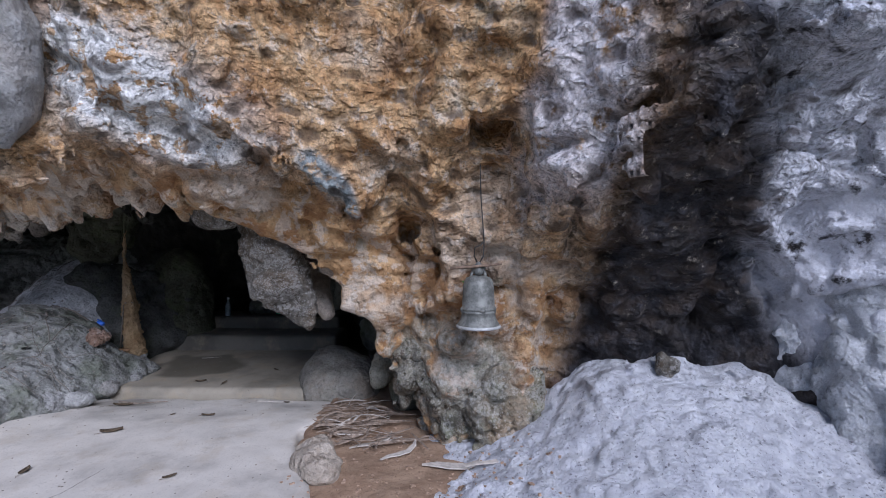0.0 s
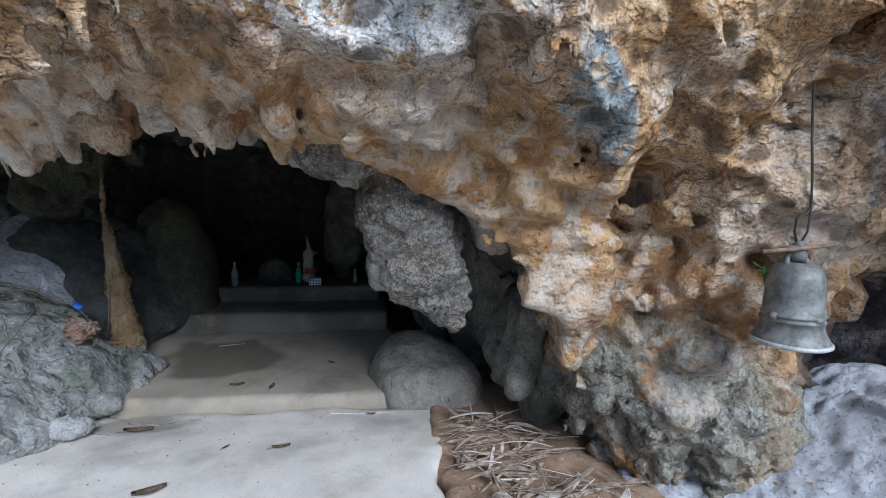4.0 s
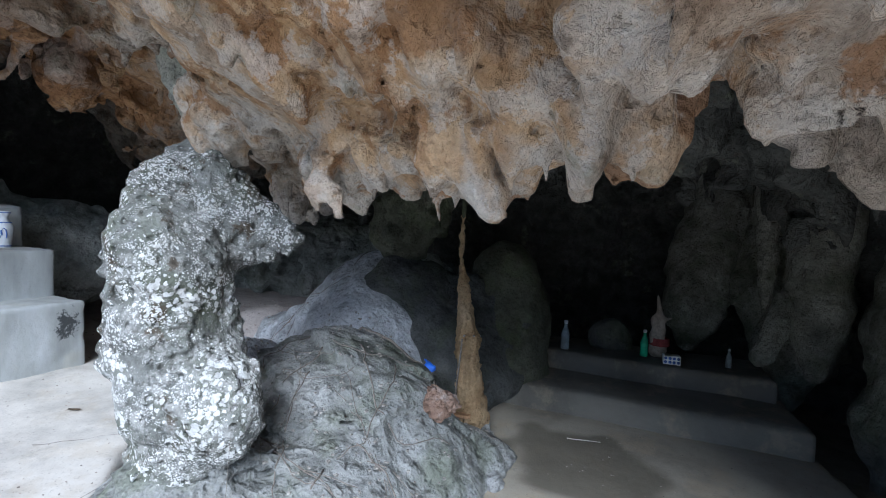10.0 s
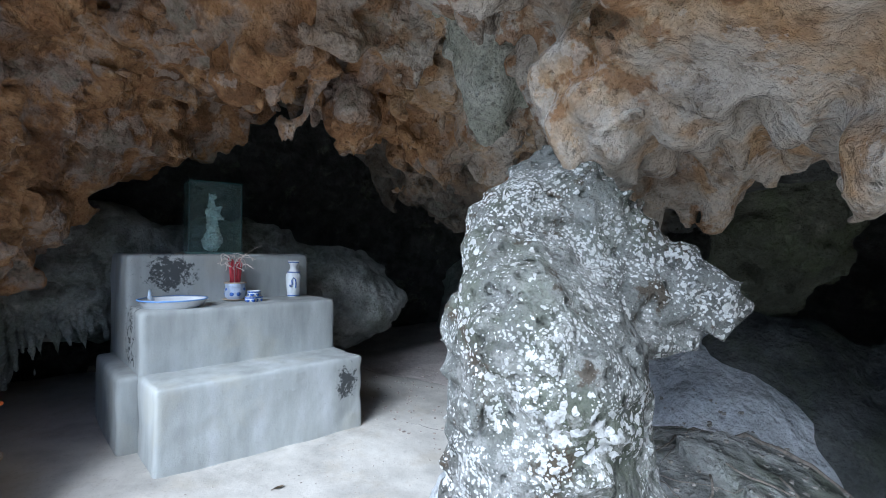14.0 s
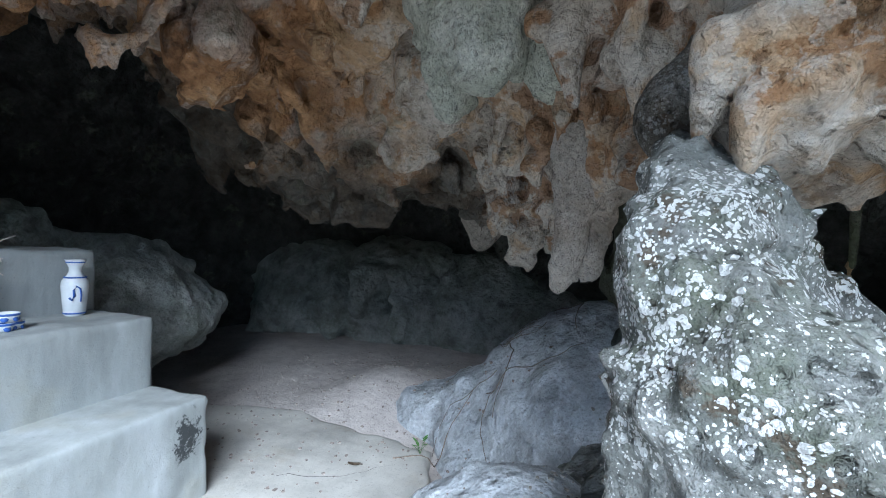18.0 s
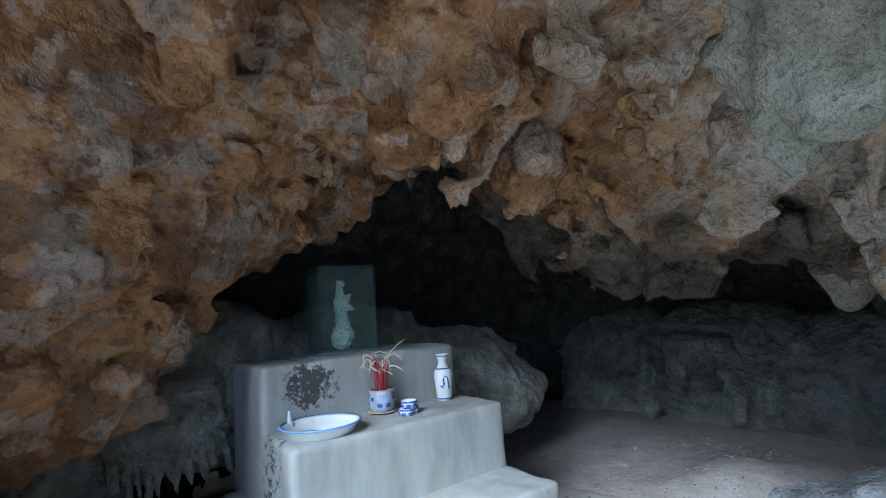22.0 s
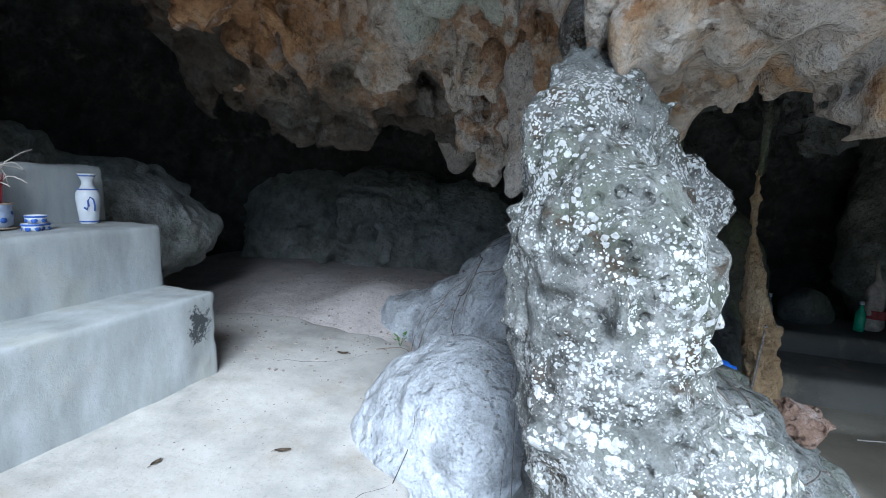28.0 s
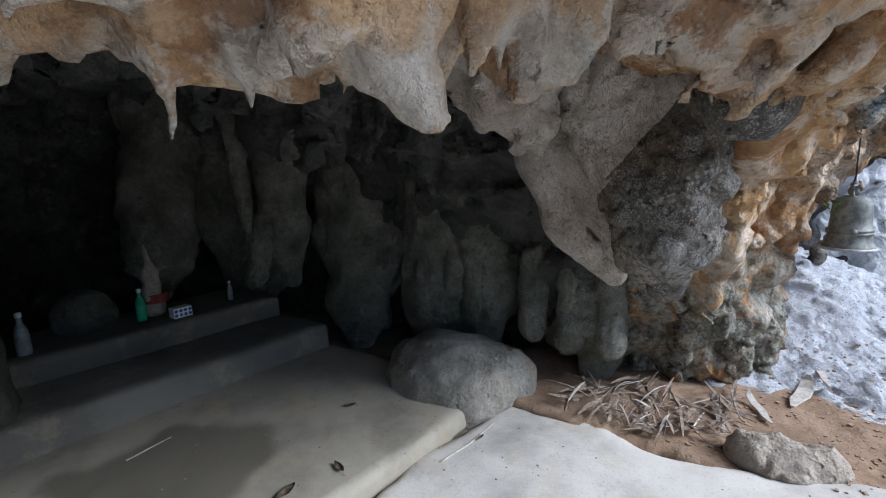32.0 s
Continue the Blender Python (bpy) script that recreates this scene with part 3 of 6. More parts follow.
def box(lo, hi, bevel=0.0):
    bm = bmesh.new()
    bmesh.ops.create_cube(bm, size=1.0)
    for v in bm.verts:
        v.co = [lo[k] + (v.co[k] + 0.5) * (hi[k] - lo[k]) for k in range(3)]
    if bevel:
        bmesh.ops.bevel(bm, geom=bm.edges[:], offset=bevel, segments=2, affect="EDGES", profile=0.5)
    return bm


# ---- the cave: roof and walls as one mass above a vaulted underside ----
STATION = [-11, -9.2, -8.2, -7.2, -6.2, -5.2, -4.2, -3.2, -2.8, -2.4, -1.2, -0.6, -0.3, 0.0, 0.6, 1.2, 2.0, 2.8, 4.0]
LIP_Y = [8.0, 8.0, 8.2, 7.8, 7.0, 5.25, 4.6, 3.95, 3.8, 3.65, 3.65, 3.85, 4.15, 3.95, 3.75, 4.25, 4.2, 3.0, 2.0]
LIP_Z = [1.5, 1.9, 2.1, 2.15, 2.15, 2.1, 1.97, 1.94, 1.9, 1.91, 1.66, 1.0, 0.3, -0.4, -0.5, -0.4, -0.4, 0.75, 0.6]
RISE_OUT = [0.45, 0.45, 0.3, 0.3, 0.35, 0.45, 0.62, 0.75, 0.75, 0.7, 0.42, 0.5, 0.7, 0.75, 0.75, 0.75, 0.8, 0.9, 0.9]
STEEP = [0.0, 0.0, 0.0, 0.0, 0.0, 0.0, 0.0, 0.0, 0.0, 0.0, 0.2, 0.6, 1.4, 2.1, 2.2, 1.4, 1.4, 1.6, 1.8]
RISE_IN = [-0.3, -0.3, -0.3, -0.3, -0.2, 0.2, 0.45, 0.6, 0.65, 0.7, 0.5, 0.2, 0.0, 0.0, 0.0, 0.0, 0.0, 0.0, 0.0]
BACK_Y = [8.8, 9.7, 9.7, 9.6, 9.4, 9.0, 8.8, 9.3, 9.35, 9.4, 9.0, 8.2, 7.4, 6.0, 4.4, 4.6, 4.7, 4.3, 3.4]
FACE_X = [-9, -8, -7, -6, -5, -4, -3.2, -2.7, -2.4, -1.9, -1.45, -1.2, -0.8, -0.2, 0.1, 0.3, 0.5, 0.7, 1.0, 1.5, 3.0]
FACE_Y = [1.2, 1.35, 1.85, 2.15, 2.55, 2.75, 2.8, 2.9, 2.95, 2.8, 2.62, 2.85, 3.0, 3.05, 3.0, 2.85, 2.7, 2.55, 2.3, 2.0, 1.4]
HOLLOW_ANGLE = [-180, -176, -170, -157, -150, -120, 60, 100, 104, 113, 124, 133, 141, 147, 156, 163, 171, 178, 180]
HOLLOW_Z = [2.42, 2.28, 2.05, 1.5, 1.3, 1.2, 2.42, 2.4, 2.3, 2.26, 2.27, 2.55, 2.95, 3.45, 3.4, 3.0, 2.72, 2.48, 2.42]
rng = np.random.RandomState(7)
KNOBS = []
for gx in np.arange(-6.3, -1.9, 0.42):
    for gs in np.arange(-0.95, 0.35, 0.42):
        kx = gx + rng.uniform(-0.14, 0.14)
        ky = np.interp(kx, STATION, LIP_Y) + gs + rng.uniform(-0.14, 0.14)
        if rng.rand() < 0.85:
            KNOBS.append((kx, ky, rng.uniform(0.17, 0.27), rng.uniform(0.04, 0.11) * (1.0 if gs > -0.45 else 0.65)))
for _ in range(150):
    KNOBS.append((rng.uniform(-9.5, -5.2), rng.uniform(2.4, 7.5), rng.uniform(0.05, 0.2), rng.uniform(0.03, 0.13)))
for _ in range(160):
    KNOBS.append((rng.uniform(-4.0, -0.2), rng.uniform(5.5, 8.8), rng.uniform(0.08, 0.24), rng.uniform(0.08, 0.4)))
for knob in ((-6.5, 5.65, 0.24, 0.3), (-6.2, 5.4, 0.22, 0.34), (-6.0, 5.9, 0.18, 0.36), (-5.8, 6.3, 0.2, 0.45), (-6.2, 6.6, 0.24, 0.15), (-5.6, 5.9, 0.18, 0.4), (-6.75, 6.2, 0.3, 0.2), (-2.8, 4.06, 0.24, 0.12), (-2.55, 3.9, 0.2, 0.1)):
    KNOBS.append(knob)
KNOBS = [(kx, ky, kr, min(kl, 1.9 * kr)) for kx, ky, kr, kl in KNOBS]
DROPS = {}
DRIPS = []
for gx in np.arange(-6.75, -1.85, 0.07):
    for _ in range(6):
        dx, ds = gx + rng.uniform(-0.05, 0.05), rng.uniform(-0.8, 0.1)
        size = rng.uniform(0.5, 0.9) if rng.rand() < 0.75 else rng.uniform(0.9, 1.5)
        near = max(0.0, 1 - abs(ds + 0.05) / 0.8)
        if -5.8 < gx < -3.0 and rng.rand() < 0.5:
            DRIPS.append((dx + rng.uniform(-0.03, 0.03), ds, size * 0.048, 0.03 + 0.09 * near * rng.rand(), rng.uniform(-0.03, 0.03), rng.uniform(0.02, 0.07)))
        DRIPS.append((dx, ds, size * 0.055, size * (0.03 + 0.065 * near * rng.rand()), rng.uniform(-0.05, 0.05), size * rng.uniform(0.04, 0.2)))
for _ in range(230):
    DRIPS.append((rng.uniform(-6.1, -4.1), rng.uniform(-1.5, -0.5), rng.uniform(0.03, 0.075), rng.uniform(0.04, 0.13), rng.uniform(-0.04, 0.04), rng.uniform(0.02, 0.12)))


def smooth_step(v, a, b):
    t = np.clip((v - a) / (b - a), 0, 1)
    return t * t * (3 - 2 * t)


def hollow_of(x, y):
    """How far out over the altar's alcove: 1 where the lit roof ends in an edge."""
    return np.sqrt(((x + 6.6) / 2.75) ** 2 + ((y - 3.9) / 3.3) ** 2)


def vault(x, y):
    """The height of the roof's underside over the plan (x: a column, y: a row), without lumps."""
    at = [np.interp(x, STATION, row) for row in (LIP_Y, LIP_Z, RISE_OUT, STEEP, RISE_IN, BACK_Y)]
    wave = 0.10 * vnoise(x * 1.7, y * 0.0, 0 * x, 5)
    s = y - at[0] + wave
    out, inside = np.maximum(-s, 0), np.maximum(s, 0)
    r = at[1] + at[2] * out + at[3] * (1 - np.exp(-out / 0.38)) + at[4] * (1 - np.exp(-inside / 0.5))
    q = (x + 8.1) * -0.772 + (y - 2.42) * -0.636
    r = smin(r, 2.36 - 1.7 * q + 2.5 * np.maximum(x + 8.0, 0), 0.35)
    r = r + 0.32 * np.exp(-((x + 8.7) ** 2 + (y - 5.7) ** 2) / 1.6)
    wx, wy = x + 0.35 * vnoise(x * 1.3, y * 1.3, 0 * x, 41), y + 0.35 * vnoise(x * 1.3 + 9, y * 1.3, 0 * x, 42)
    west = smooth_step(-x, 5.2, 6.4)
    r = r + 0.5 * west * (0.3 - np.abs(vnoise(wx * 0.95 + 2, wy * 0.95 + 0.3, 0 * x, 21))) + 0.22 * west * (0.3 - np.abs(vnoise(wx * 2.3, wy * 2.3, 0 * x, 22)))
    for along, across, deep, seed in ((1.25, 0.5, 0.20, 51), (0.6, -1.7, 0.13, 52)):
        u = (wx * along + wy * across + 0.5 * vnoise(wx * 1.1, wy * 1.1, 0 * x, seed)) % 1.0
        r = r + west * deep * (np.minimum(u / 0.86, (1 - u) / 0.14) - 0.5)
    r = r - 0.55 * np.exp(-((x - 0.8) ** 2 + (y - 2.72) ** 2) / 0.11)
    r = r + 0.45 * np.exp(-((x - 0.28) ** 2 + (y - 3.2) ** 2) / 0.045)
    hollow = hollow_of(x, y)
    edge_z = np.interp(np.degrees(np.arctan2((y - 3.9) / 3.3, (x + 6.6) / 2.75)), HOLLOW_ANGLE, HOLLOW_Z)
    into = smooth_step(hollow, 0.5, 1.0) * smooth_step(-x, 6.3, 7.2)
    r = r * (1 - into) + (edge_z + 0.5 * (r - 3.0) * (1 - smooth_step(hollow, 0.8, 1.0))) * into
    r = r + 0.75 * smooth_step(hollow, 1.0, 1.2) * smooth_step(-x, 6.3, 7.0)
    r = r + 0.3 * np.exp(-((x + 5.75) ** 2 + (y - 4.75) ** 2) / 0.35)
    r = r - 3.5 * np.maximum(y - at[5] + 0.3, 0) - 3.0 * np.maximum(-10.5 - x, 0)
    r = r + 6.0 * np.maximum(np.interp(x, FACE_X, FACE_Y) + 0.12 * vnoise(x * 1.9, y * 0, 0 * x, 77) - y, 0)
    away = smooth_step(np.abs(s), 0.3, 1.0)
    r = r + (0.05 + 0.13 * away) * vnoise(x * 1.1 + 5, y * 1.1, 0 * x, 9)
    return r


def roof_field(x, y, z):
    xs, ys = x[:, :, 0], y[:, :, 0]
    r = vault(xs, ys) + 0 * xs * ys
    drop = np.zeros_like(r)
    drop_big = drop
    for kx, ky, kr, kl in sorted(KNOBS, key=lambda k: -k[2]):
        if kr < 0.12 and drop_big is drop:
            drop_big = drop.copy()
        i = np.nonzero(np.abs(xs[:, 0] - kx) < kr)[0]
        j = np.nonzero(np.abs(ys[0] - ky) < kr)[0]
        if len(i) and len(j):
            win = np.ix_(i, j)
            d = ((xs[i] - kx) ** 2 + (ys[:, j] - ky) ** 2) / kr**2
            drop[win] = np.maximum(drop[win], (0.75 if kr < 0.12 else 0.0) * drop_big[win] + kl * np.maximum(1 - d, 0) ** 0.5)
    r = r - drop
    DROPS["x"], DROPS["y"], DROPS["drop"] = xs[:, 0], ys[0], drop
    hx = xs[1, 0] - xs[0, 0]
    gx, gy = np.gradient(r, hx, hx)
    slope = np.sqrt(1 + np.minimum(gx**2 + gy**2, 30))
    F = ((r[:, :, None] - z) / slope[:, :, None]).astype(np.float32)
    return F


def hang_drips(F, x, y, z):
    """Melts small hanging drips into the roof's field, each rooted in the surface above it."""
    xs, ys, zs, drop = x[:, 0, 0], y[0, :, 0], z[0, 0], DROPS["drop"]
    for dx, ds, wide, long, lean, run in DRIPS:
        y1 = np.interp(dx, STATION, LIP_Y) + ds
        spots = []
        for px, py in ((dx, y1), (dx + lean, y1 - run)):
            i, j = int(np.searchsorted(xs, px)), int(np.searchsorted(ys, py))
            if 0 < i < len(xs) - 1 and 0 < j < len(ys) - 1 and (F[i, j] < 0).any():
                spots.append((px, py, zs[np.argmax(F[i, j] < 0)]))
        if len(spots) < 2 or abs(spots[0][2] - spots[1][2]) > 0.13 or spots[0][2] < 1.5 or y1 < 4.4 and dx < -4.2:
            continue
        tip, top = Vector(spots[0]) - Vector((0, 0, long)), Vector(spots[1]) + Vector((0, 0, 0.4 * wide))
        field, lo, hi = horn(top, tip, wide, 0.4 * wide)
        cut = [np.nonzero((v > lo[k] - 0.06) & (v < hi[k] + 0.06))[0] for k, v in enumerate((xs, ys, zs))]
        if min(len(c) for c in cut) < 2:
            continue
        win = tuple(slice(c[0], c[-1] + 1) for c in cut)
        F[win] = smin(F[win], field(x[win[0]], y[:, win[1]], z[:, :, win[2]]), 0.03)
        d = ((xs[win[0], None] - dx) ** 2 + (ys[None, win[1]] - y1) ** 2) / (1.6 * wide) ** 2
        drop[win[:2]] = np.maximum(drop[win[:2]], 0.09 * (1 - d))


def lip_band(x, y, z):
    s = y - np.interp(x, STATION, LIP_Y)
    near = np.exp(-((s + 0.05) / 0.42) ** 2) * smooth_step(x, -6.6, -5.4) * (1 - smooth_step(x, -2.5, -1.7)) * (1 - smooth_step(z, 2.15, 2.7))
    i = np.clip(np.searchsorted(DROPS["x"], x), 0, len(DROPS["x"]) - 1)
    j = np.clip(np.searchsorted(DROPS["y"], y), 0, len(DROPS["y"]) - 1)
    knob = smooth_step(DROPS["drop"][i, j], 0.015, 0.07)
    near = np.maximum(near, 0.85 * smooth_step(-x, 3.8, 4.5) * (1 - smooth_step(-x, 5.9, 6.6)) * smooth_step(y, 3.2, 3.8) * (1 - smooth_step(s, 0.2, 0.5)))
    return np.clip(0.2 * near + 0.75 * near * knob + (0.35 + 0.65 * knob) * smooth_step(-x, 4.8, 5.4) * (1 - smooth_step(-x, 6.0, 6.8)), 0, 1)


CAVE_TINT = {
    "deep": lambda x, y, z: smooth_step(-x + 0.25 * vnoise(x * 2, y * 2, z * 2, 3), 6.2, 7.1),
    "film": lambda x, y, z: np.maximum(smooth_step(y + 0.2 * vnoise(x * 3, y * 3, z * 3, 4), 3.75, 4.1) * smooth_step(x, -1.1, -0.8) * (1 - smooth_step(x, 0.5, 0.9)) * 0.95, 0.8 * smooth_step(1.2 - z + 0.2 * vnoise(x * 3, y * 3, z * 3, 6), 0, 0.35) * smooth_step(x, -1.2, -0.8) * (1 - smooth_step(x, 0.3, 0.75))),
    "pale": lip_band,
    "outer": lambda x, y, z: smooth_step(np.interp(x, STATION, LIP_Y) - y, 0.3, 0.7) * smooth_step(x, -3.2, -2.6),
    # Painted shade: behind the lip, towards the back, and out in the hollow.
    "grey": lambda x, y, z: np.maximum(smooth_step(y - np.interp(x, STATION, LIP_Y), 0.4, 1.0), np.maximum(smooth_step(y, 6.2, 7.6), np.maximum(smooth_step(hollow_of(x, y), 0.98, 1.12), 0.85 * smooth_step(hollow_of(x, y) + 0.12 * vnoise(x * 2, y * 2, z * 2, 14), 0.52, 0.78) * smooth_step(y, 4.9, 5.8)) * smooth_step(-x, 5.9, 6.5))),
    "soot": lambda x, y, z: smooth_step(x - 0.25 * (z - 1.2) * (z < 1.2), 0.75, 1.3),
    "ash": lambda x, y, z: np.maximum(smooth_step(x + 0.12 * vnoise(x * 4, y * 4, z * 4, 8), 0.5, 0.66) * (1 - smooth_step(x, 0.9, 1.1)) * smooth_step(z, 1.7, 2.1) * 0.75, smooth_step(x + 0.55 * (z - 2.0), 1.78, 2.2)),
    "white": lambda x, y, z: np.minimum(1, 2.2 * np.exp(-(((x + 1.95 + 1.1 * (z - 2.55)) / 0.42) ** 2) - ((z - 2.55) / 0.42) ** 2)) * smooth_step(3.3 - y, 0, 0.3),
    "slate": lambda x, y, z: smooth_step(1.3 - np.sqrt(((x + 0.76 + 0.55 * (z - 2.0)) / 0.11) ** 2 + ((z - 2.0) / 0.2) ** 2) + 0.2 * vnoise(x * 9, y * 9, z * 9, 4), 0, 0.4) * smooth_step(3.4 - y, 0, 0.2),
}
FINE_LO, FINE_HI = np.array((-9.6, 1.2, -0.2)), np.array((3.1, 7.0, 3.9))


def main_pieces(verts, quads, least):
    """The quads of the pieces with at least so many corners; loose crumbs are left out."""
    mark = np.arange(len(verts))
    for _ in range(400):
        low = mark[quads].min(1)
        nxt = mark.copy()
        for k in range(4):
            np.minimum.at(nxt, quads[:, k], low)
        nxt = nxt[nxt]
        if (nxt == mark).all():
            break
        mark = nxt
    return quads[np.bincount(mark, minlength=len(verts))[mark[quads[:, 0]]] >= least]


def cave_piece(name, lo, hi, h, bands, inside_fine, label):
    x, y, z = axes_of(np.array(lo), np.array(hi), h)
    F = roof_field(x, y, z)
    roughen(F, x, y, z, bands, 0.28)
    if inside_fine:
        hang_drips(F, x, y, z)
        roughen(F, x, y, z, ((0.1, 0.012), (0.05, 0.01, 1)), 0.08)
    verts, quads = surface(F, lo, h)
    quads = main_pieces(verts, quads, 20000)
    verts = soften(verts, quads, 1)
    mid = verts[quads].mean(1)
    fine = ((mid > FINE_LO + 0.13) & (mid < FINE_HI - 0.13)).all(1)
    quads = quads[~fine] if not inside_fine else quads
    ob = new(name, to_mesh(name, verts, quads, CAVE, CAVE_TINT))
    return tagged(ob, label, "cave roof", "", "structure")


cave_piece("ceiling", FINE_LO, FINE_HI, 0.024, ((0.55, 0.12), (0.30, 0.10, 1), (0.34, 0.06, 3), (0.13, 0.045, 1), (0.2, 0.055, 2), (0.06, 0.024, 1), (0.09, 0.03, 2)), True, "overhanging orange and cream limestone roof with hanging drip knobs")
cave_piece("wall_cave", (-11.6, 0.2, -0.4), (4.6, 10.4, 4.7), 0.06, ((0.55, 0.10), (0.30, 0.085, 1), (0.30, 0.065, 3), (0.13, 0.075, 1)), False, "limestone walls and high vault of the cave, depth shade in the colour")


def leak_cap():
    """Unseen cap above and behind the cave, added so no skylight leaks through the roof."""
    x, y = np.meshgrid(np.arange(-13.0, 6.01, 0.25), np.arange(0.0, 11.01, 0.25), indexing="ij")
    y = y + np.interp(x, FACE_X, FACE_Y) - 0.25
    z = 4.72 + 0.25 * (y - 1.7) + 0.3 * vnoise(x, y, 0 * x, 12) - 7 * np.maximum(y - 11.2, 0) - 7 * np.maximum(-12.0 - x, 0) - 7 * np.maximum(x - 4.8, 0)
    n = x.shape[1]
    i, j = np.meshgrid(np.arange(x.shape[0] - 1), np.arange(n - 1), indexing="ij")
    a = (i * n + j).ravel()
    ob = new("wall_leak_cap", to_mesh("wall_leak_cap", np.stack([x, y, z], 2).reshape(-1, 3), np.stack([a, a + n, a + n + 1, a + 1], 1), GREY_ROCK))
    return tagged(ob, "unseen grey cap over the cave, added to stop light leaks", "hill", "", "structure")


leak_cap()

# ---- ground and floors ----


def ground_sheet():
    near = np.arange(-14, 9.01, 0.25)
    far = np.array([20, 40, 90, 200, 400.0])
    gx = np.concatenate([-far[::-1] - 0, near, far])
    gy = np.concatenate([-far[::-1], np.arange(-9, 12.01, 0.25), far])
    x, y = np.meshgrid(gx, gy, indexing="ij")
    z = -0.16 + 0.035 * vnoise(x, y, 0 * x, 3) + 0.3 * smooth_step(-x, 3.9, 5.2) * smooth_step(y, -6, 0)
    verts = np.stack([x.ravel(), y.ravel(), z.ravel()], 1)
    n = len(gy)
    i, j = np.meshgrid(np.arange(len(gx) - 1), np.arange(n - 1), indexing="ij")
    a = (i * n + j).ravel()
    quads = np.stack([a, a + n, a + n + 1, a + 1], 1)
    ob = new("ground", to_mesh("ground", verts, quads, GROUND))
    return tagged(ob, "bare brown forest ground before the cave", "ground", "", "structure")


def bed(name, lo, hi, h, top, edge, material, label, category, kind="structure", bands=((0.5, 0.012), (0.15, 0.006)), values=None):
    """A layer of ground: below the height top(x, y), inside edge(x, y) < 0."""
    x, y, z = axes_of(np.array(lo), np.array(hi), h)
    xs, ys = x[:, :, 0] + 0 * y[:, :, 0], y[:, :, 0] + 0 * x[:, :, 0]
    F = smax(z - top(xs, ys)[:, :, None], edge(xs, ys)[:, :, None], 0.06)
    F = smax(F, lo[2] + 1.5 * h - z, 0.02).astype(np.float32)
    roughen(F, x, y, z, bands, 0.1)
    verts, quads = surface(F, lo, h)
    ob = new(name, to_mesh(name, verts, quads, material, values))
    return tagged(ob, label, category, "", kind)


def ragged(x, y, amount=0.05, size=0.3, seed=2):
    return amount * vnoise(x / size, y / size, 0 * x, seed) + amount * 0.4 * vnoise(x / size * 3, y / size * 3, 0 * x, seed + 1)


def lower_edge(x, y):
    right = np.interp(y, [1.5, 2.9, 3.4, 3.7, 4.1, 4.5, 4.85, 5.3], [-0.5, -0.78, -1.02, -1.15, -1.25, -1.12, -0.9, -0.9])
    left = np.interp(y, [1.5, 3.0, 4.3, 4.8, 5.2], [-4.3, -4.25, -4.1, -3.95, -3.8])
    return np.maximum(np.maximum(x - right, left - x), np.maximum(y - 5.16, -3.0 - y)) + ragged(x, y, 0.045)


ground_sheet()
# Unseen bank behind the camera, added to hold back low sky light.
_a = np.linspace(-2.9, -0.25, 60)[:, None]
_h = np.linspace(0, 1, 9)[None, :]
_v = np.stack([-3 + 15 * np.cos(_a) * (1 + 0.25 * _h) + 0 * _h, 1 + 11 * np.sin(_a) * (1 + 0.3 * _h) + vnoise(_a * 9, _h * 4, 0 * _h, 2), -0.3 + 4.0 * _h + 0 * _a + 0.8 * _h * vnoise(_a * 12, 0 * _h, 0 * _h, 7)], 2).reshape(-1, 3)
_i = (np.arange(59)[:, None] * 9 + np.arange(8)[None, :]).ravel()
tagged(new("backdrop", to_mesh("backdrop", _v, np.stack([_i, _i + 9, _i + 10, _i + 1], 1), earth("sky_blocker_green", (0.035, 0.05, 0.022), (0.09, 0.12, 0.05)))), "unseen green bank added to block low sky light", "hillside", "", "structure")
bed("floor_entrance", (-4.6, -3.2, -0.24), (0.0, 5.5, 0.16), 0.04, lambda x, y: -0.02 - 0.075 * smooth_step(y, 4.2, 5.1), lower_edge, SLAB, "worn pale concrete floor at the cave mouth", "floor", values={"wet": lambda x, y, z: smooth_step(1.25 - np.sqrt(((x + 3.42) / 0.34) ** 2 + ((y - 4.93) / 0.13) ** 2) + 0.3 * vnoise(x * 7, y * 7, z, 3), 0, 0.35) * 0.6})
bed("floor_step", (-4.4, 4.9, -0.24), (-0.6, 7.0, 0.34), 0.04, lambda x, y: 0.0 + 0.085 * smooth_step(y, 5.2, 6.7),
    lambda x, y: np.maximum(np.maximum(x - np.interp(y, [5.2, 5.7, 6.7], [-1.16, -1.3, -1.5]), -4.05 - x), np.maximum(5.17 - y, y - 6.9)) + ragged(x, y, 0.02), STEP, "stained concrete step with a pale yellowish edge", "floor", values={"wet": lambda x, y, z: smooth_step(1.2 - np.sqrt(((x + 3.2) / 0.5) ** 2 + ((y - 6.05) / 0.42) ** 2) + 0.35 * vnoise(x * 5, y * 5, z, 3), 0, 0.3)})
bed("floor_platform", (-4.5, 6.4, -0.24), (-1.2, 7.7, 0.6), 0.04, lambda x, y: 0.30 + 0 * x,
    lambda x, y: np.maximum(np.maximum(x + 1.57, -4.2 - x), np.maximum(6.75 - y, y - 7.55)) + ragged(x, y, 0.012), SHADED_CONCRETE, "dim concrete platform before the inner shrine", "floor")


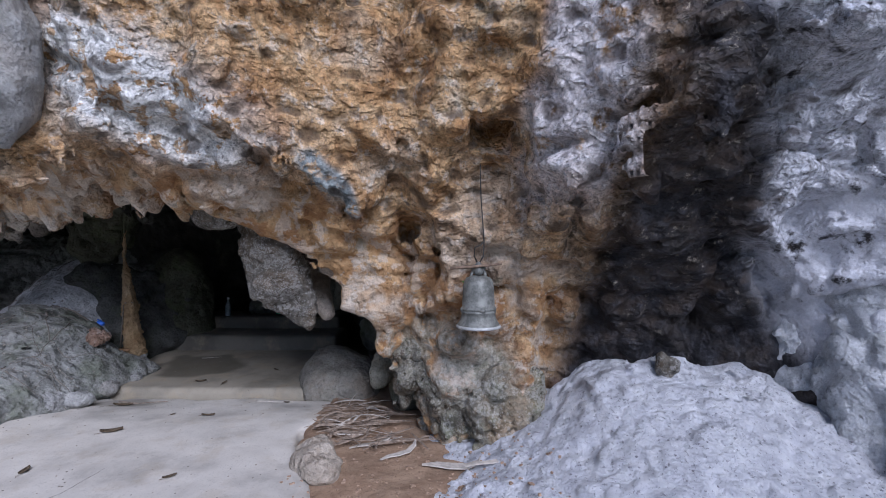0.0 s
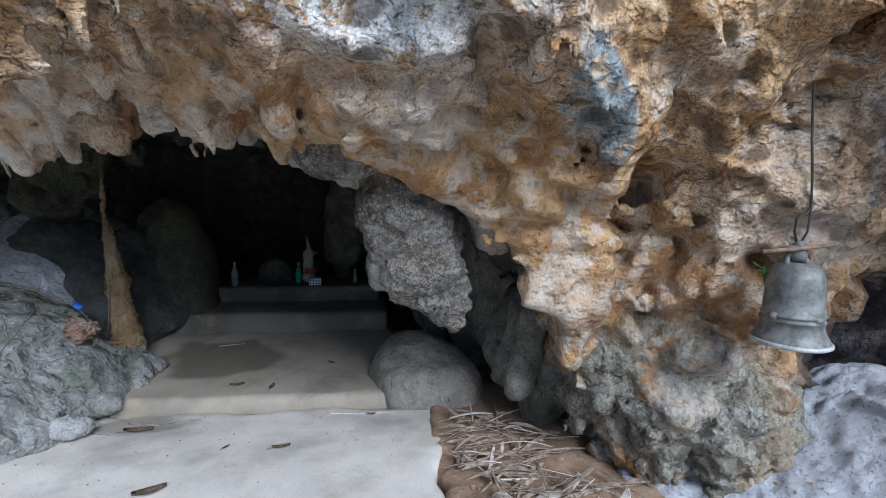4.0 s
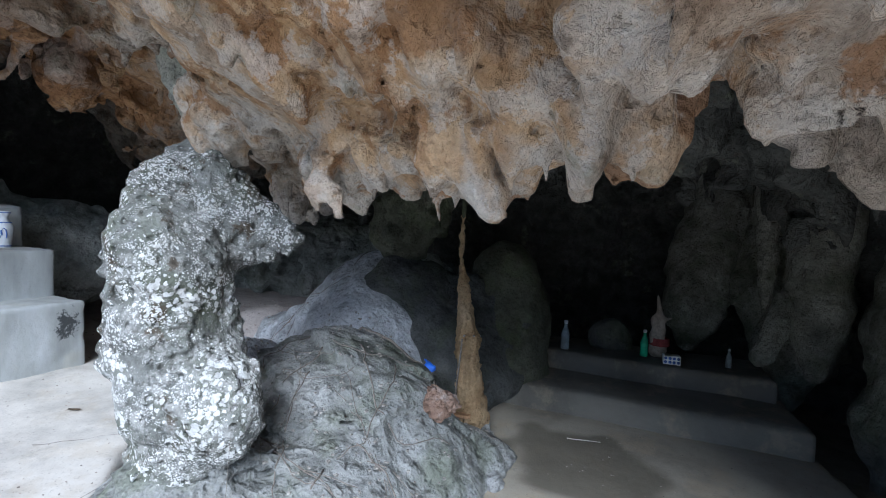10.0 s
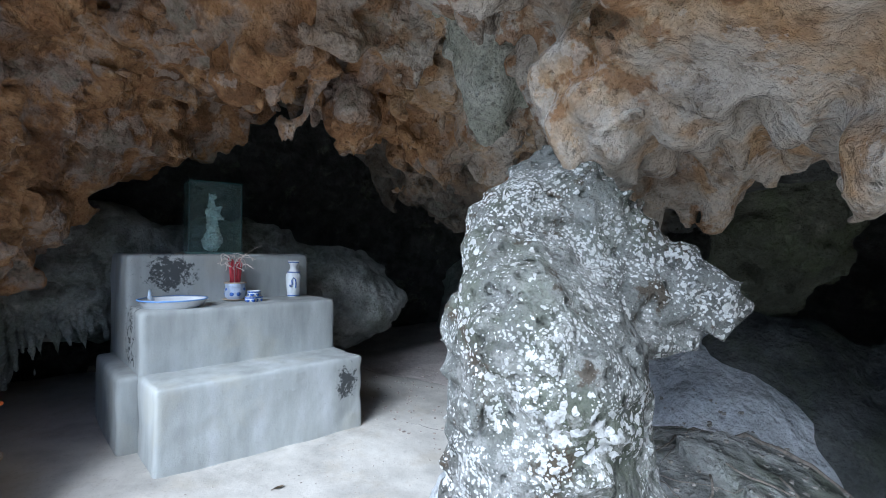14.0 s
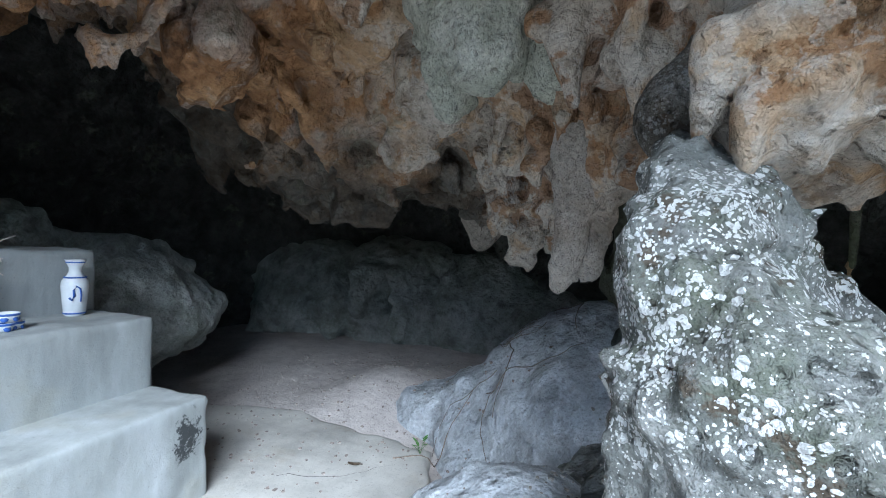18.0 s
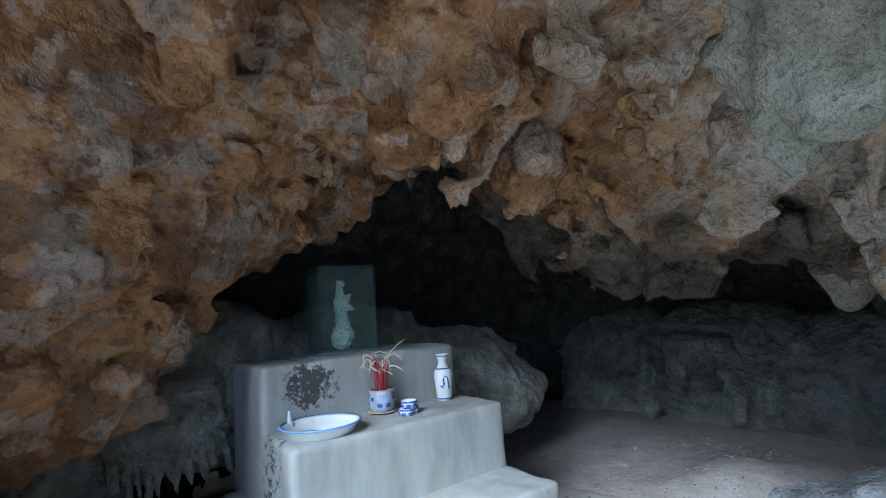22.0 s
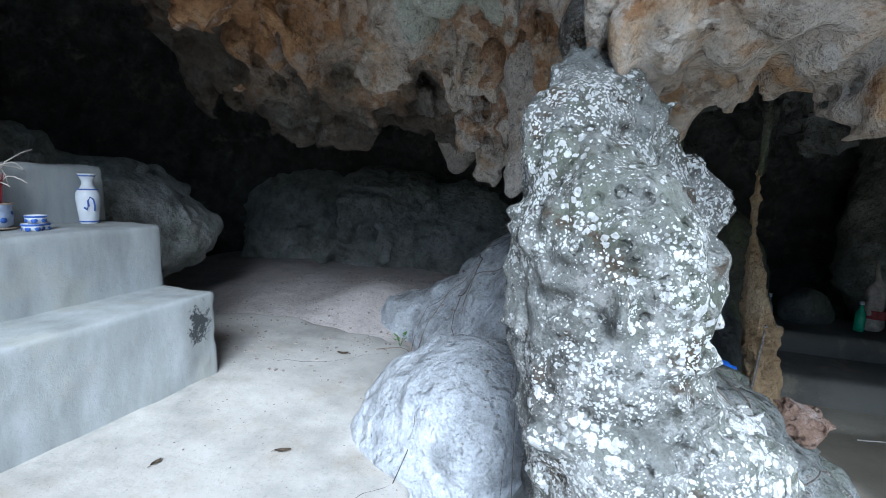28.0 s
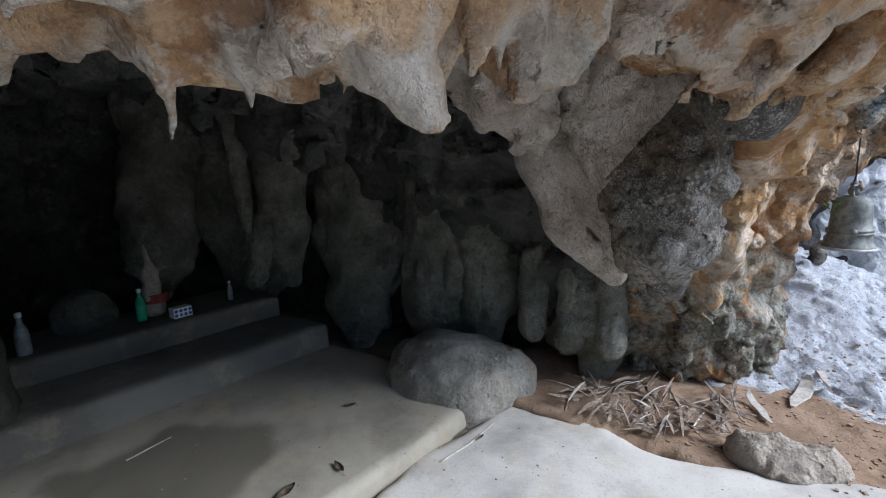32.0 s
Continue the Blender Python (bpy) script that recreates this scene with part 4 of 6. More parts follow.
def terrace_edge(x, y):
    right = np.interp(y, [-3, 2.4, 3.3, 3.95, 4.3, 5.0, 6.0, 6.6], [-4.6, -4.5, -4.75, -5.25, -5.55, -6.1, -6.4, -6.5])
    return np.maximum(np.maximum(x - right, -10.9 - x), np.maximum(y - 6.5 - 0.1 * np.sin(3 * x), -3.0 - y)) + ragged(x, y, 0.05)


bed("floor_terrace", (-11.2, -3.2, -0.14), (-4.3, 6.9, 0.55), 0.045, lambda x, y: 0.27 + 0.05 * smooth_step(-x, 6.5, 7.6) * smooth_step(-y, -4.6, -3.4) - 0.12 * smooth_step(x, -5.4, -4.5), terrace_edge, SLAB, "bright worn concrete terrace before the altar", "floor")
bed("floor_sand", (-11.4, 5.4, -0.14), (-4.0, 10.0, 0.9), 0.06,
    lambda x, y: 0.18 + 0.16 * smooth_step(y, 6.2, 8.4) + 0.22 * np.exp(-((x + 7.3) ** 2 + (y - 7.3) ** 2) / 0.5) + 0.05 * vnoise(x * 1.5, y * 1.5, 0 * x, 8),
    lambda x, y: np.maximum(np.maximum(x + 4.3, -11.2 - x), np.maximum(5.7 - y, y - 9.9)), SAND, "pinkish grey sand floor at the back of the cave", "floor")
bed("ash_mound", (-0.3, 1.0, -0.34), (4.2, 4.9, 1.3), 0.028,
    lambda x, y: -0.1 + 0.76 * np.exp(-(np.maximum(np.abs(x - 1.9) - 0.35, 0) / 0.9) ** 2 - (np.minimum(y - 3.6, 0) / 1.15) ** 2) + 0.03 * vnoise(x * 4, y * 4, 0 * x, 4),
    lambda x, y: np.maximum(-0.1 - x, 1.1 - y) + ragged(x, y, 0.1), ASH, "mound of blue-grey wood ash against the sooty wall", "ash mound", "", ((0.3, 0.035), (0.12, 0.035, 1), (0.06, 0.03, 1)))
bed("earth_patch", (-1.3, 1.6, -0.24), (1.2, 5.6, 0.3), 0.04, lambda x, y: -0.055 + 0.015 * vnoise(x * 3, y * 3, 0 * x, 6),
    lambda x, y: np.maximum(np.maximum(-1.25 - x, x - 1.0), np.maximum(1.7 - y, y - 5.5)) + ragged(x, y, 0.06), DIRT, "reddish earth between the floor and the ash", "earth patch", "structure", ((0.3, 0.02), (0.1, 0.012)))

# ---- rocks ----
rock("standing_rock", [horn((-4.93, 4.2, 0.50), (-4.98, 4.22, 1.0), 0.23, 0.275), horn((-4.98, 4.22, 1.0), (-5.03, 4.2, 1.45), 0.27, 0.28), horn((-5.03, 4.2, 1.45), (-5.16, 4.27, 1.83), 0.28, 0.14), horn((-5.16, 4.28, 1.83), (-5.14, 4.5, 2.03), 0.14, 0.11),
     horn((-5.12, 4.54, 2.02), (-5.15, 4.64, 2.12), 0.12, 0.08), horn((-5.05, 4.46, 1.86), (-4.61, 4.65, 1.60), 0.17, 0.02), horn((-4.98, 4.45, 1.66), (-4.66, 4.63, 1.56), 0.17, 0.04), horn((-4.92, 4.42, 1.5), (-4.72, 4.55, 1.48), 0.14, 0.03), ball((-4.72, 4.2, 0.80), (0.25, 0.2, 0.26))],
     GREY_LICHEN, "tall standing limestone rock crusted with white lichen on a low boulder", h=0.015, blend=0.06, bands=((0.2, 0.035), (0.09, 0.028, 1), (0.045, 0.02, 1)))
rock("boulder", [ball((-5.72, 5.14, 0.15), (0.62, 0.56, 0.68), 20)], PALE_ROCK, "low rounded pale grey boulder beside the standing rock", "boulder", h=0.025, bands=((0.5, 0.07), (0.16, 0.03, 1), (0.06, 0.014, 1)))
rock("rock_mound", [ball((-4.9, 5.4, 0.05), (0.95, 0.75, 0.85)), ball((-4.35, 4.85, -0.05), (0.55, 0.75, 0.52)), ball((-5.0, 4.3, 0.1), (0.5, 0.55, 0.42)), ball((-4.08, 5.5, 0.0), (0.45, 0.6, 0.29)), ball((-4.6, 3.9, -0.05), (0.6, 0.6, 0.35))],
     MOUND_ROCK, "sloping mound of pale rock with roots creeping over it", "rock", h=0.025, blend=0.2, bands=((0.45, 0.09), (0.3, 0.06, 3), (0.2, 0.045, 1), (0.08, 0.02, 1)))
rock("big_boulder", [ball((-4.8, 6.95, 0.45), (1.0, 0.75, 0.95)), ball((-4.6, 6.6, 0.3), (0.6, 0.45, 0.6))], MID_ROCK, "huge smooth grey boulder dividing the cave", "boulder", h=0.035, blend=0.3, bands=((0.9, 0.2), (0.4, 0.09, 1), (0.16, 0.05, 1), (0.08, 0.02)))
# Same stone as the big boulder; its skylit look is a paler colour.
rock("sloping_boulder", [horn((-5.45, 6.95, 0.98), (-7.05, 6.85, 0.02), 0.36, 0.26), horn((-5.45, 6.9, 0.95), (-5.2, 6.1, 0.45), 0.36, 0.3), horn((-5.4, 6.85, 0.9), (-4.8, 6.05, 0.4), 0.34, 0.28), horn((-5.55, 7.55, 0.8), (-7.0, 7.15, 0.12), 0.3, 0.14), horn((-5.55, 7.5, 0.75), (-6.2, 6.3, 0.12), 0.3, 0.16), horn((-5.45, 7.3, 0.7), (-5.3, 6.3, 0.45), 0.34, 0.25), ball((-5.5, 7.2, 0.1), (0.95, 0.95, 0.75)), ball((-5.15, 6.4, 0.25), (0.6, 0.5, 0.55))], PALE_ROCK, "rock ramp with thin vines at the back, skylight in its pale bluish colour", "boulder", h=0.04, blend=0.45, bands=((0.7, 0.1), (0.25, 0.04, 1), (0.09, 0.02, 1)))
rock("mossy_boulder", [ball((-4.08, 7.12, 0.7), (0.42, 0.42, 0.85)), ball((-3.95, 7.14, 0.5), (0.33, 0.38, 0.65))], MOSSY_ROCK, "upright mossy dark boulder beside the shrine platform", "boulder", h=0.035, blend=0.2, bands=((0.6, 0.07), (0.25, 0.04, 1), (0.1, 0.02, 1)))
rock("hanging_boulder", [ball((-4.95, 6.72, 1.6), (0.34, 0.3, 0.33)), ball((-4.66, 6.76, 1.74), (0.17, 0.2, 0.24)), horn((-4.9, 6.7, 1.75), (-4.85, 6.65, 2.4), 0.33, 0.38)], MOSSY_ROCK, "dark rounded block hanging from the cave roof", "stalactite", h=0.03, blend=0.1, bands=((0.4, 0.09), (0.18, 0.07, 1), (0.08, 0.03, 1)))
column = thing("stone_column", (-3.95, 5.95, 0.2), "slender tan column of fluted flowstone from floor to roof", "stone column")
body_part("shaft", [horn((-3.98, 5.94, 0.24), (-4.01, 5.95, 0.5), 0.13, 0.1), horn((-4.01, 5.95, 0.5), (-4.05, 5.96, 0.85), 0.095, 0.09), horn((-4.05, 5.96, 0.85), (-4.11, 5.98, 1.2), 0.09, 0.045), horn((-4.11, 5.98, 1.2), (-4.14, 5.98, 1.5), 0.045, 0.016), horn((-4.14, 5.98, 1.5), (-4.14, 5.99, 1.8), 0.016, 0.014), horn((-3.95, 5.88, 0.3), (-3.99, 5.9, 0.85), 0.05, 0.035)], TAN_DRIP, column, "broad fluted foot tapering upward", h=0.012, blend=0.03, bands=((0.12, 0.014), (0.05, 0.018, 1), (0.028, 0.008, 1)))
body_part("thread", [horn((-4.14, 5.98, 1.78), (-4.12, 6.0, 2.45), 0.015, 0.03)], MOSSY_ROCK, column, "thin dark thread up to the roof", h=0.012, blend=0.03, bands=((0.1, 0.01),))
slab_thing = thing("hanging_slab", (-1.3, 4.0, 0.85), "big pointed stalactite slab speckled with lichen over the mouth", "stalactite")
SLABBY = dict(h=0.018, blend=0.12, bands=((0.25, 0.04), (0.12, 0.03, 1), (0.05, 0.022, 1)))
body_part("root", [horn((-1.62, 4.25, 2.15), (-1.52, 4.22, 1.62), 0.24, 0.17), horn((-1.05, 3.97, 1.85), (-0.95, 4.02, 1.4), 0.2, 0.1), horn((-1.5, 4.02, 2.05), (-1.48, 4.02, 1.85), 0.22, 0.2)], PALE_DRIP, slab_thing, "smoother tan upper part", **SLABBY)
body_part("tip", [horn((-1.5, 3.93, 1.88), (-1.46, 3.96, 1.6), 0.17, 0.24), horn((-1.46, 3.97, 1.64), (-1.40, 4.0, 1.3), 0.24, 0.21), horn((-1.40, 4.0, 1.3), (-1.16, 4.03, 0.9), 0.2, 0.045), horn((-1.5, 4.17, 1.55), (-1.43, 4.15, 1.2), 0.17, 0.09), horn((-1.3, 3.9, 1.45), (-1.12, 3.98, 1.05), 0.12, 0.05)], SPECKLED, slab_thing, "pointed foot crusted with white specks", **SLABBY)
rock("drip_curtain", [horn((-1.48, 4.68, 2.2), (-1.46, 4.66, 1.72), 0.2, 0.15), horn((-1.46, 4.66, 1.72), (-1.3, 4.6, 1.3), 0.15, 0.12), horn((-1.3, 4.6, 1.3), (-1.1, 4.35, 0.95), 0.12, 0.05), horn((-1.5, 4.4, 1.75), (-1.3, 4.25, 1.05), 0.1, 0.06)], PALE_DRIP, "smooth tan curtain of flowstone behind the pointed slab", "stalactite", h=0.024, blend=0.12)
rock("lichened_stalactite", [horn((-1.75, 3.66, 2.2), (-1.75, 3.66, 1.9), 0.1, 0.16), horn((-1.85, 3.66, 1.9), (-1.5, 3.68, 1.9), 0.12, 0.1)], SPECKLED, "grey lichened knob on the orange cave roof", "stalactite", h=0.022)
rock("drip_lobe", [horn((-2.15, 4.6, 2.3), (-2.13, 4.55, 1.98), 0.3, 0.17), horn((-1.95, 4.6, 2.3), (-1.85, 4.55, 1.85), 0.25, 0.12), horn((-2.4, 4.5, 2.3), (-2.42, 4.42, 2.02), 0.2, 0.1)], PALE_DRIP, "tan drip lobes hanging behind the roof edge", "stalactite", h=0.02, blend=0.07, bands=((0.25, 0.06), (0.11, 0.05, 1), (0.05, 0.02, 1)))
rock("hanging_rock", [horn((-2.82, 2.66, 3.1), (-2.72, 2.72, 2.45), 0.36, 0.25), horn((-2.72, 2.72, 2.45), (-2.58, 2.75, 2.15), 0.24, 0.05)], GREY_ROCK, "grey pointed rock hanging outside the mouth", "stalactite", h=0.03)
for k, (bx, by, bz, br) in enumerate(((-0.62, 4.55, 0.3, 0.11), (-0.6, 4.85, 0.28, 0.13), (-0.62, 5.2, 0.34, 0.12), (-0.66, 6.0, 0.45, 0.14), (-0.68, 6.45, 0.62, 0.16), (-0.72, 6.85, 0.5, 0.15), (-0.95, 7.3, 0.72, 0.15), (-1.75, 7.6, 0.66, 0.1))):
    rock("small_lobe", [horn((bx + 0.15, by + 0.05, bz + 0.5), (bx, by, bz), br * 1.1, br), horn((bx, by, bz), (bx - 0.02, by, bz - 0.6 * br), br, br * 0.5)], WALL_ROCK, "small rounded drip lobe low on the inner cave wall", "rock", group="small lobes of the inner wall", h=0.025, blend=0.05, bands=((0.2, 0.03), (0.08, 0.02, 1)))
finger = thing("finger_stalactite", (-5.42, 5.5, 1.62), "pale fluted stalactite with two blunt fingers", "stalactite")
FLUTED = dict(h=0.018, bands=((0.2, 0.03), (0.07, 0.03, 1), (0.04, 0.012, 1)))
body_part("root", [horn((-5.42, 5.42, 2.6), (-5.45, 5.5, 2.08), 0.3, 0.15), horn((-5.25, 5.4, 2.5), (-5.28, 5.45, 2.1), 0.16, 0.06)], PALE_DRIP, finger, **FLUTED)
body_part("finger", [horn((-5.46, 5.5, 2.15), (-5.53, 5.56, 1.66), 0.14, 0.06)], PALE_DRIP, finger, "longer blunt finger", **FLUTED)
body_part("finger", [horn((-5.33, 5.52, 2.15), (-5.41, 5.58, 1.70), 0.1, 0.05)], PALE_DRIP, finger, "shorter blunt finger", **FLUTED)
rock("lobed_stalactite", [horn((-6.35, 7.2, 2.6), (-6.42, 7.33, 1.85), 0.34, 0.13), horn((-6.0, 7.2, 2.5), (-6.05, 7.3, 2.05), 0.22, 0.08)], PALE_DRIP, "blunt pale stalactite lobe under the vault", "stalactite", h=0.03)
blunt = thing("blunt_stalactite", (-5.8, 5.0, 2.4), "blunt greenish white stalactite block with flat foot and drips", "stalactite")
CRUSTED = dict(h=0.02, bands=((0.25, 0.06), (0.11, 0.04, 1), (0.045, 0.014, 1), (0.1, 0.03, 2)))
body_part("block", [horn((-5.85, 4.93, 3.1), (-5.80, 4.93, 2.62), 0.3, 0.2)], GREEN_DRIP, blunt, "broad block with a flat foot", **CRUSTED)
body_part("lobe", [horn((-5.6, 5.05, 3.0), (-5.55, 5.02, 2.55), 0.22, 0.15)], GREEN_DRIP, blunt, **CRUSTED)
body_part("drip", [horn((-6.05, 5.1, 2.9), (-6.02, 5.1, 2.42), 0.2, 0.07)], GREEN_DRIP, blunt, "pointed drip", **CRUSTED)
rock("roof_knob", [ball((-5.08, 4.78, 2.25), (0.2, 0.18, 0.2)), horn((-5.05, 4.8, 2.4), (-5.0, 4.85, 2.8), 0.16, 0.2)], SPECKLED, "grey lichened knob of roof above the standing rock", "stalactite", h=0.022)
rock("deep_stalactite", [horn((-1.35, 7.7, 2.5), (-1.36, 7.65, 1.1), 0.32, 0.24), horn((-1.36, 7.65, 1.1), (-1.36, 7.62, 0.54), 0.22, 0.08)], WALL_ROCK, "long rounded grey stalactite deep in the cave", "stalactite", h=0.035)
rock("thin_stalactite", [horn((-1.78, 7.75, 2.4), (-1.72, 7.68, 0.64), 0.16, 0.04)], WALL_ROCK, "thin grey stalactite beside a thicker one", "stalactite", h=0.03)
rock("step_boulder", [ball((-1.3, 5.62, -0.06), (0.46, 0.5, 0.42)), ball((-1.02, 5.32, -0.08), (0.26, 0.36, 0.34)), slab((-1.55, 5.2, -0.2), (-0.86, 5.85, 0.1), 0.08)], STEP_ROCK, "smooth rounded boulder at the end of the concrete step", "boulder", h=0.025, blend=0.2)
for k, (bx, by, bz, br) in enumerate(((-0.35, 4.75, 0.35, 0.24), (-0.15, 5.2, 0.6, 0.32), (-0.6, 6.25, 0.25, 0.34), (-0.35, 6.7, 0.75, 0.36), (-0.9, 7.1, 0.2, 0.32), (-0.75, 7.5, 0.85, 0.3), (0.0, 5.8, 0.95, 0.4), (-1.3, 8.4, 0.5, 0.4), (-0.3, 4.95, 1.0, 0.22), (-0.45, 5.75, 0.4, 0.3), (-1.6, 8.5, 1.1, 0.3), (-2.2, 8.7, 0.9, 0.35), (-0.2, 6.2, 1.3, 0.35))):
    rock("wall_lobe", [horn((bx + 0.3, by + 0.25, bz + 1.7), (bx, by, bz + 0.1), br * 1.1, br), horn((bx, by, bz + 0.1), (bx - 0.05, by - 0.03, bz - 0.45), br, br * 0.35), horn((bx + 0.3, by, bz + 1.2), (bx + 0.1, by - 0.25, bz - 0.1), br * 0.7, br * 0.3)], WALL_ROCK, "rounded dark drip lobe of the inner cave wall", "rock", group="lobes of the inner wall", h=0.035, blend=0.1, bands=((0.35, 0.06), (0.15, 0.05, 1)))
foot = thing("pillar_foot", (0.1, 3.95, -0.05), "knobbly greenish foot of the rock pillar behind the bell", "rock")
KNOBBLY = dict(h=0.02, blend=0.08, bands=((0.25, 0.05), (0.12, 0.06, 1), (0.055, 0.025, 1), (0.09, 0.03, 2)))
body_part("outer_lobe", [ball((-0.24, 4.04, 0.62), (0.2, 0.2, 0.3)), horn((-0.3, 4.1, 0.5), (-0.36, 4.15, 0.2), 0.14, 0.07)], PILLAR, foot, "rounded pitted lobe", **KNOBBLY)
body_part("middle_lobe", [ball((0.08, 3.9, 0.42), (0.24, 0.2, 0.36)), horn((-0.02, 3.86, 0.3), (-0.02, 3.84, 0.05), 0.09, 0.03), horn((0.14, 3.82, 0.3), (0.15, 3.8, 0.05), 0.09, 0.03)], PILLAR, foot, "lobe ending in short drips", **KNOBBLY)
body_part("inner_lobe", [ball((0.5, 3.72, 0.3), (0.34, 0.2, 0.36)), horn((0.35, 3.7, 0.25), (0.34, 3.66, 0.0), 0.1, 0.04)], PILLAR, foot, "broad lobe reaching the ash", **KNOBBLY)
rock("white_boulder", [slab((-8.7, -1.2, -0.1), (-7.42, 2.38, 1.9), 0.04), slab((-8.7, 1.55, 1.5), (-7.5, 2.32, 2.36), 0.08), horn((-7.78, 1.78, 2.48), (-7.72, 2.18, 2.32), 0.2, 0.13), horn((-7.46, 1.5, 1.5), (-7.42, 1.86, 1.58), 0.09, 0.05), slab((-8.9, -1.5, 1.6), (-7.55, 1.62, 2.27), 0.1)], WHITE_ROCK, "large chalk-white boulder at the western mouth", "boulder", h=0.022, blend=0.1, bands=((0.6, 0.05), (0.3, 0.04, 3), (0.2, 0.035, 1), (0.09, 0.025, 1), (0.045, 0.018, 1), (0.16, 0.045, 2)))
rock("overhang_block", [ball((-8.3, 2.3, 2.1), (0.4, 0.42, 0.5)), ball((-8.45, 2.7, 2.45), (0.45, 0.4, 0.35)), ball((-8.3, 2.45, 1.72), (0.26, 0.2, 0.2))], CAVE, "orange-brown knobbly block hanging beside the white boulder", "rock", h=0.025, blend=0.15,
     bands=((0.4, 0.1), (0.2, 0.07, 1), (0.25, 0.05, 3), (0.08, 0.03, 1), (0.12, 0.05, 2)), values={"deep": lambda x, y, z: 1.0 + 0 * x})
rock("lichen_boulder", [ball((-7.15, 2.4, 0.5), (0.28, 0.3, 0.68))], WHITE_ROCK, "upright whitish rock before the offering ledge", "boulder", h=0.022, bands=((0.3, 0.06), (0.14, 0.05, 1), (0.05, 0.018, 1)))
# Added to darken the gap and keep outside light out of the alcove.
rock("west_light_block", [slab((-11.4, 1.2, -0.1), (-8.5, 2.15, 2.15), 0.1), ball((-11.3, -0.6, 1.6), (0.9, 2.6, 2.4))], SHADED_ROCK, "dark rock added behind the white boulder to block light", "rock", h=0.06, blend=0.2, bands=((0.6, 0.15), (0.25, 0.06, 1)))
rock("rock_shelf", [ball((-9.2, 0.2, 3.2), (0.9, 1.1, 0.22)), ball((-9.9, 0.0, 4.0), (1.0, 1.8, 0.8))], WHITE_ROCK, "white rock shelf above a dark gap", "rock", h=0.045, blend=0.2, bands=((0.5, 0.12), (0.2, 0.05, 1)))
rock("offering_ledge", [ball((-7.66, 2.8, 0.58), (0.27, 0.24, 0.2)), ball((-7.85, 2.5, 0.5), (0.3, 0.3, 0.3)), horn((-7.5, 2.85, 0.5), (-7.45, 2.9, 0.3), 0.12, 0.05)], WHITE_ROCK, "jagged rock ledge that holds offerings", "rock", h=0.02, blend=0.1, bands=((0.2, 0.04), (0.09, 0.035, 1), (0.04, 0.008)))
rock("altar_backing_rock", [ball((-10.1, 2.75, 1.35), (0.75, 0.9, 0.6)), ball((-10.1, 3.6, 1.5), (0.85, 0.95, 0.68)), ball((-10.2, 5.0, 1.4), (0.9, 1.1, 0.72)), ball((-9.8, 6.25, 1.05), (0.85, 0.95, 0.68))],
     BACK_ROCK, "broad grey-green rock with a fringe of drips behind the altar", "rock", h=0.03, blend=0.2, bands=((0.5, 0.12), (0.2, 0.07, 1), (0.08, 0.025, 1)))
fringe = thing("drip_fringe", (-9.6, 3.3, 0.7), "curtain of pale grey-green drips hanging beside the altar", "stalactite")
body_part("curtain", [ball((-9.65, 3.35, 1.3), (0.4, 0.6, 0.34)), ball((-9.95, 2.6, 0.95), (0.6, 0.55, 0.75))], BACK_ROCK, fringe, h=0.022, blend=0.2, bands=((0.3, 0.06), (0.12, 0.04, 1), (0.05, 0.015, 1)))
for k in range(13):
    fy = 3.06 + 0.055 * k
    body_part("drip", [horn((-9.36 + 0.03 * (k % 2), fy - 0.04, 1.25), (-9.28 + 0.03 * (k % 3), fy + 0.02 * (k % 2), 0.62 + 0.028 * k + 0.11 * (k % 3)), 0.06, 0.016)], BACK_ROCK, fringe, h=0.016, bands=((0.15, 0.02), (0.06, 0.012)))
rock("back_wall_rock", [ball((-9.8, 9.75, 0.85), (1.3, 0.8, 0.95)), ball((-8.3, 9.7, 0.95), (1.3, 0.75, 0.9)), ball((-6.9, 9.75, 0.8), (1.2, 0.8, 0.9)), ball((-5.9, 9.5, 0.6), (0.9, 0.7, 0.8))]
     + [horn((-10.3 + 0.14 * k, 8.98 - 0.02 * (k % 3), 0.8), (-10.42 + 0.14 * k, 8.86 - 0.03 * (k % 2), 0.25 + 0.05 * (k % 3)), 0.08, 0.04) for k in range(9)]
     + [horn((-8.62, 8.98, 1.35), (-8.55, 8.9, 0.8), 0.12, 0.16), horn((-8.05, 9.0, 1.3), (-7.95, 8.93, 0.5), 0.14, 0.12), horn((-7.6, 9.0, 1.2), (-7.6, 8.93, 0.6), 0.1, 0.06), horn((-7.3, 9.05, 1.3), (-7.35, 8.95, 0.55), 0.1, 0.08), horn((-9.0, 9.0, 1.3), (-9.05, 8.92, 0.5), 0.12, 0.12)],
     BACK_ROCK, "grey folded rock face with dark holes at the back", "rock", h=0.035, blend=0.1, bands=((0.45, 0.1), (0.18, 0.05, 1), (0.08, 0.02, 1)),
     cuts=[ball((-8.83, 8.9, 1.2), (0.14, 0.6, 0.3)), ball((-8.5, 8.9, 1.5), (0.36, 0.5, 0.09)), ball((-8.25, 8.85, 0.95), (0.2, 0.6, 0.36)), ball((-7.75, 8.95, 0.85), (0.05, 0.3, 0.25)), ball((-9.9, 8.95, 0.15), (0.4, 0.3, 0.14))], cut_blend=0.04)
ridge = thing("ash_ridge", (2.8, 3.0, -0.1), "pale grey scalloped rock ridge dusted with ash", "rock")
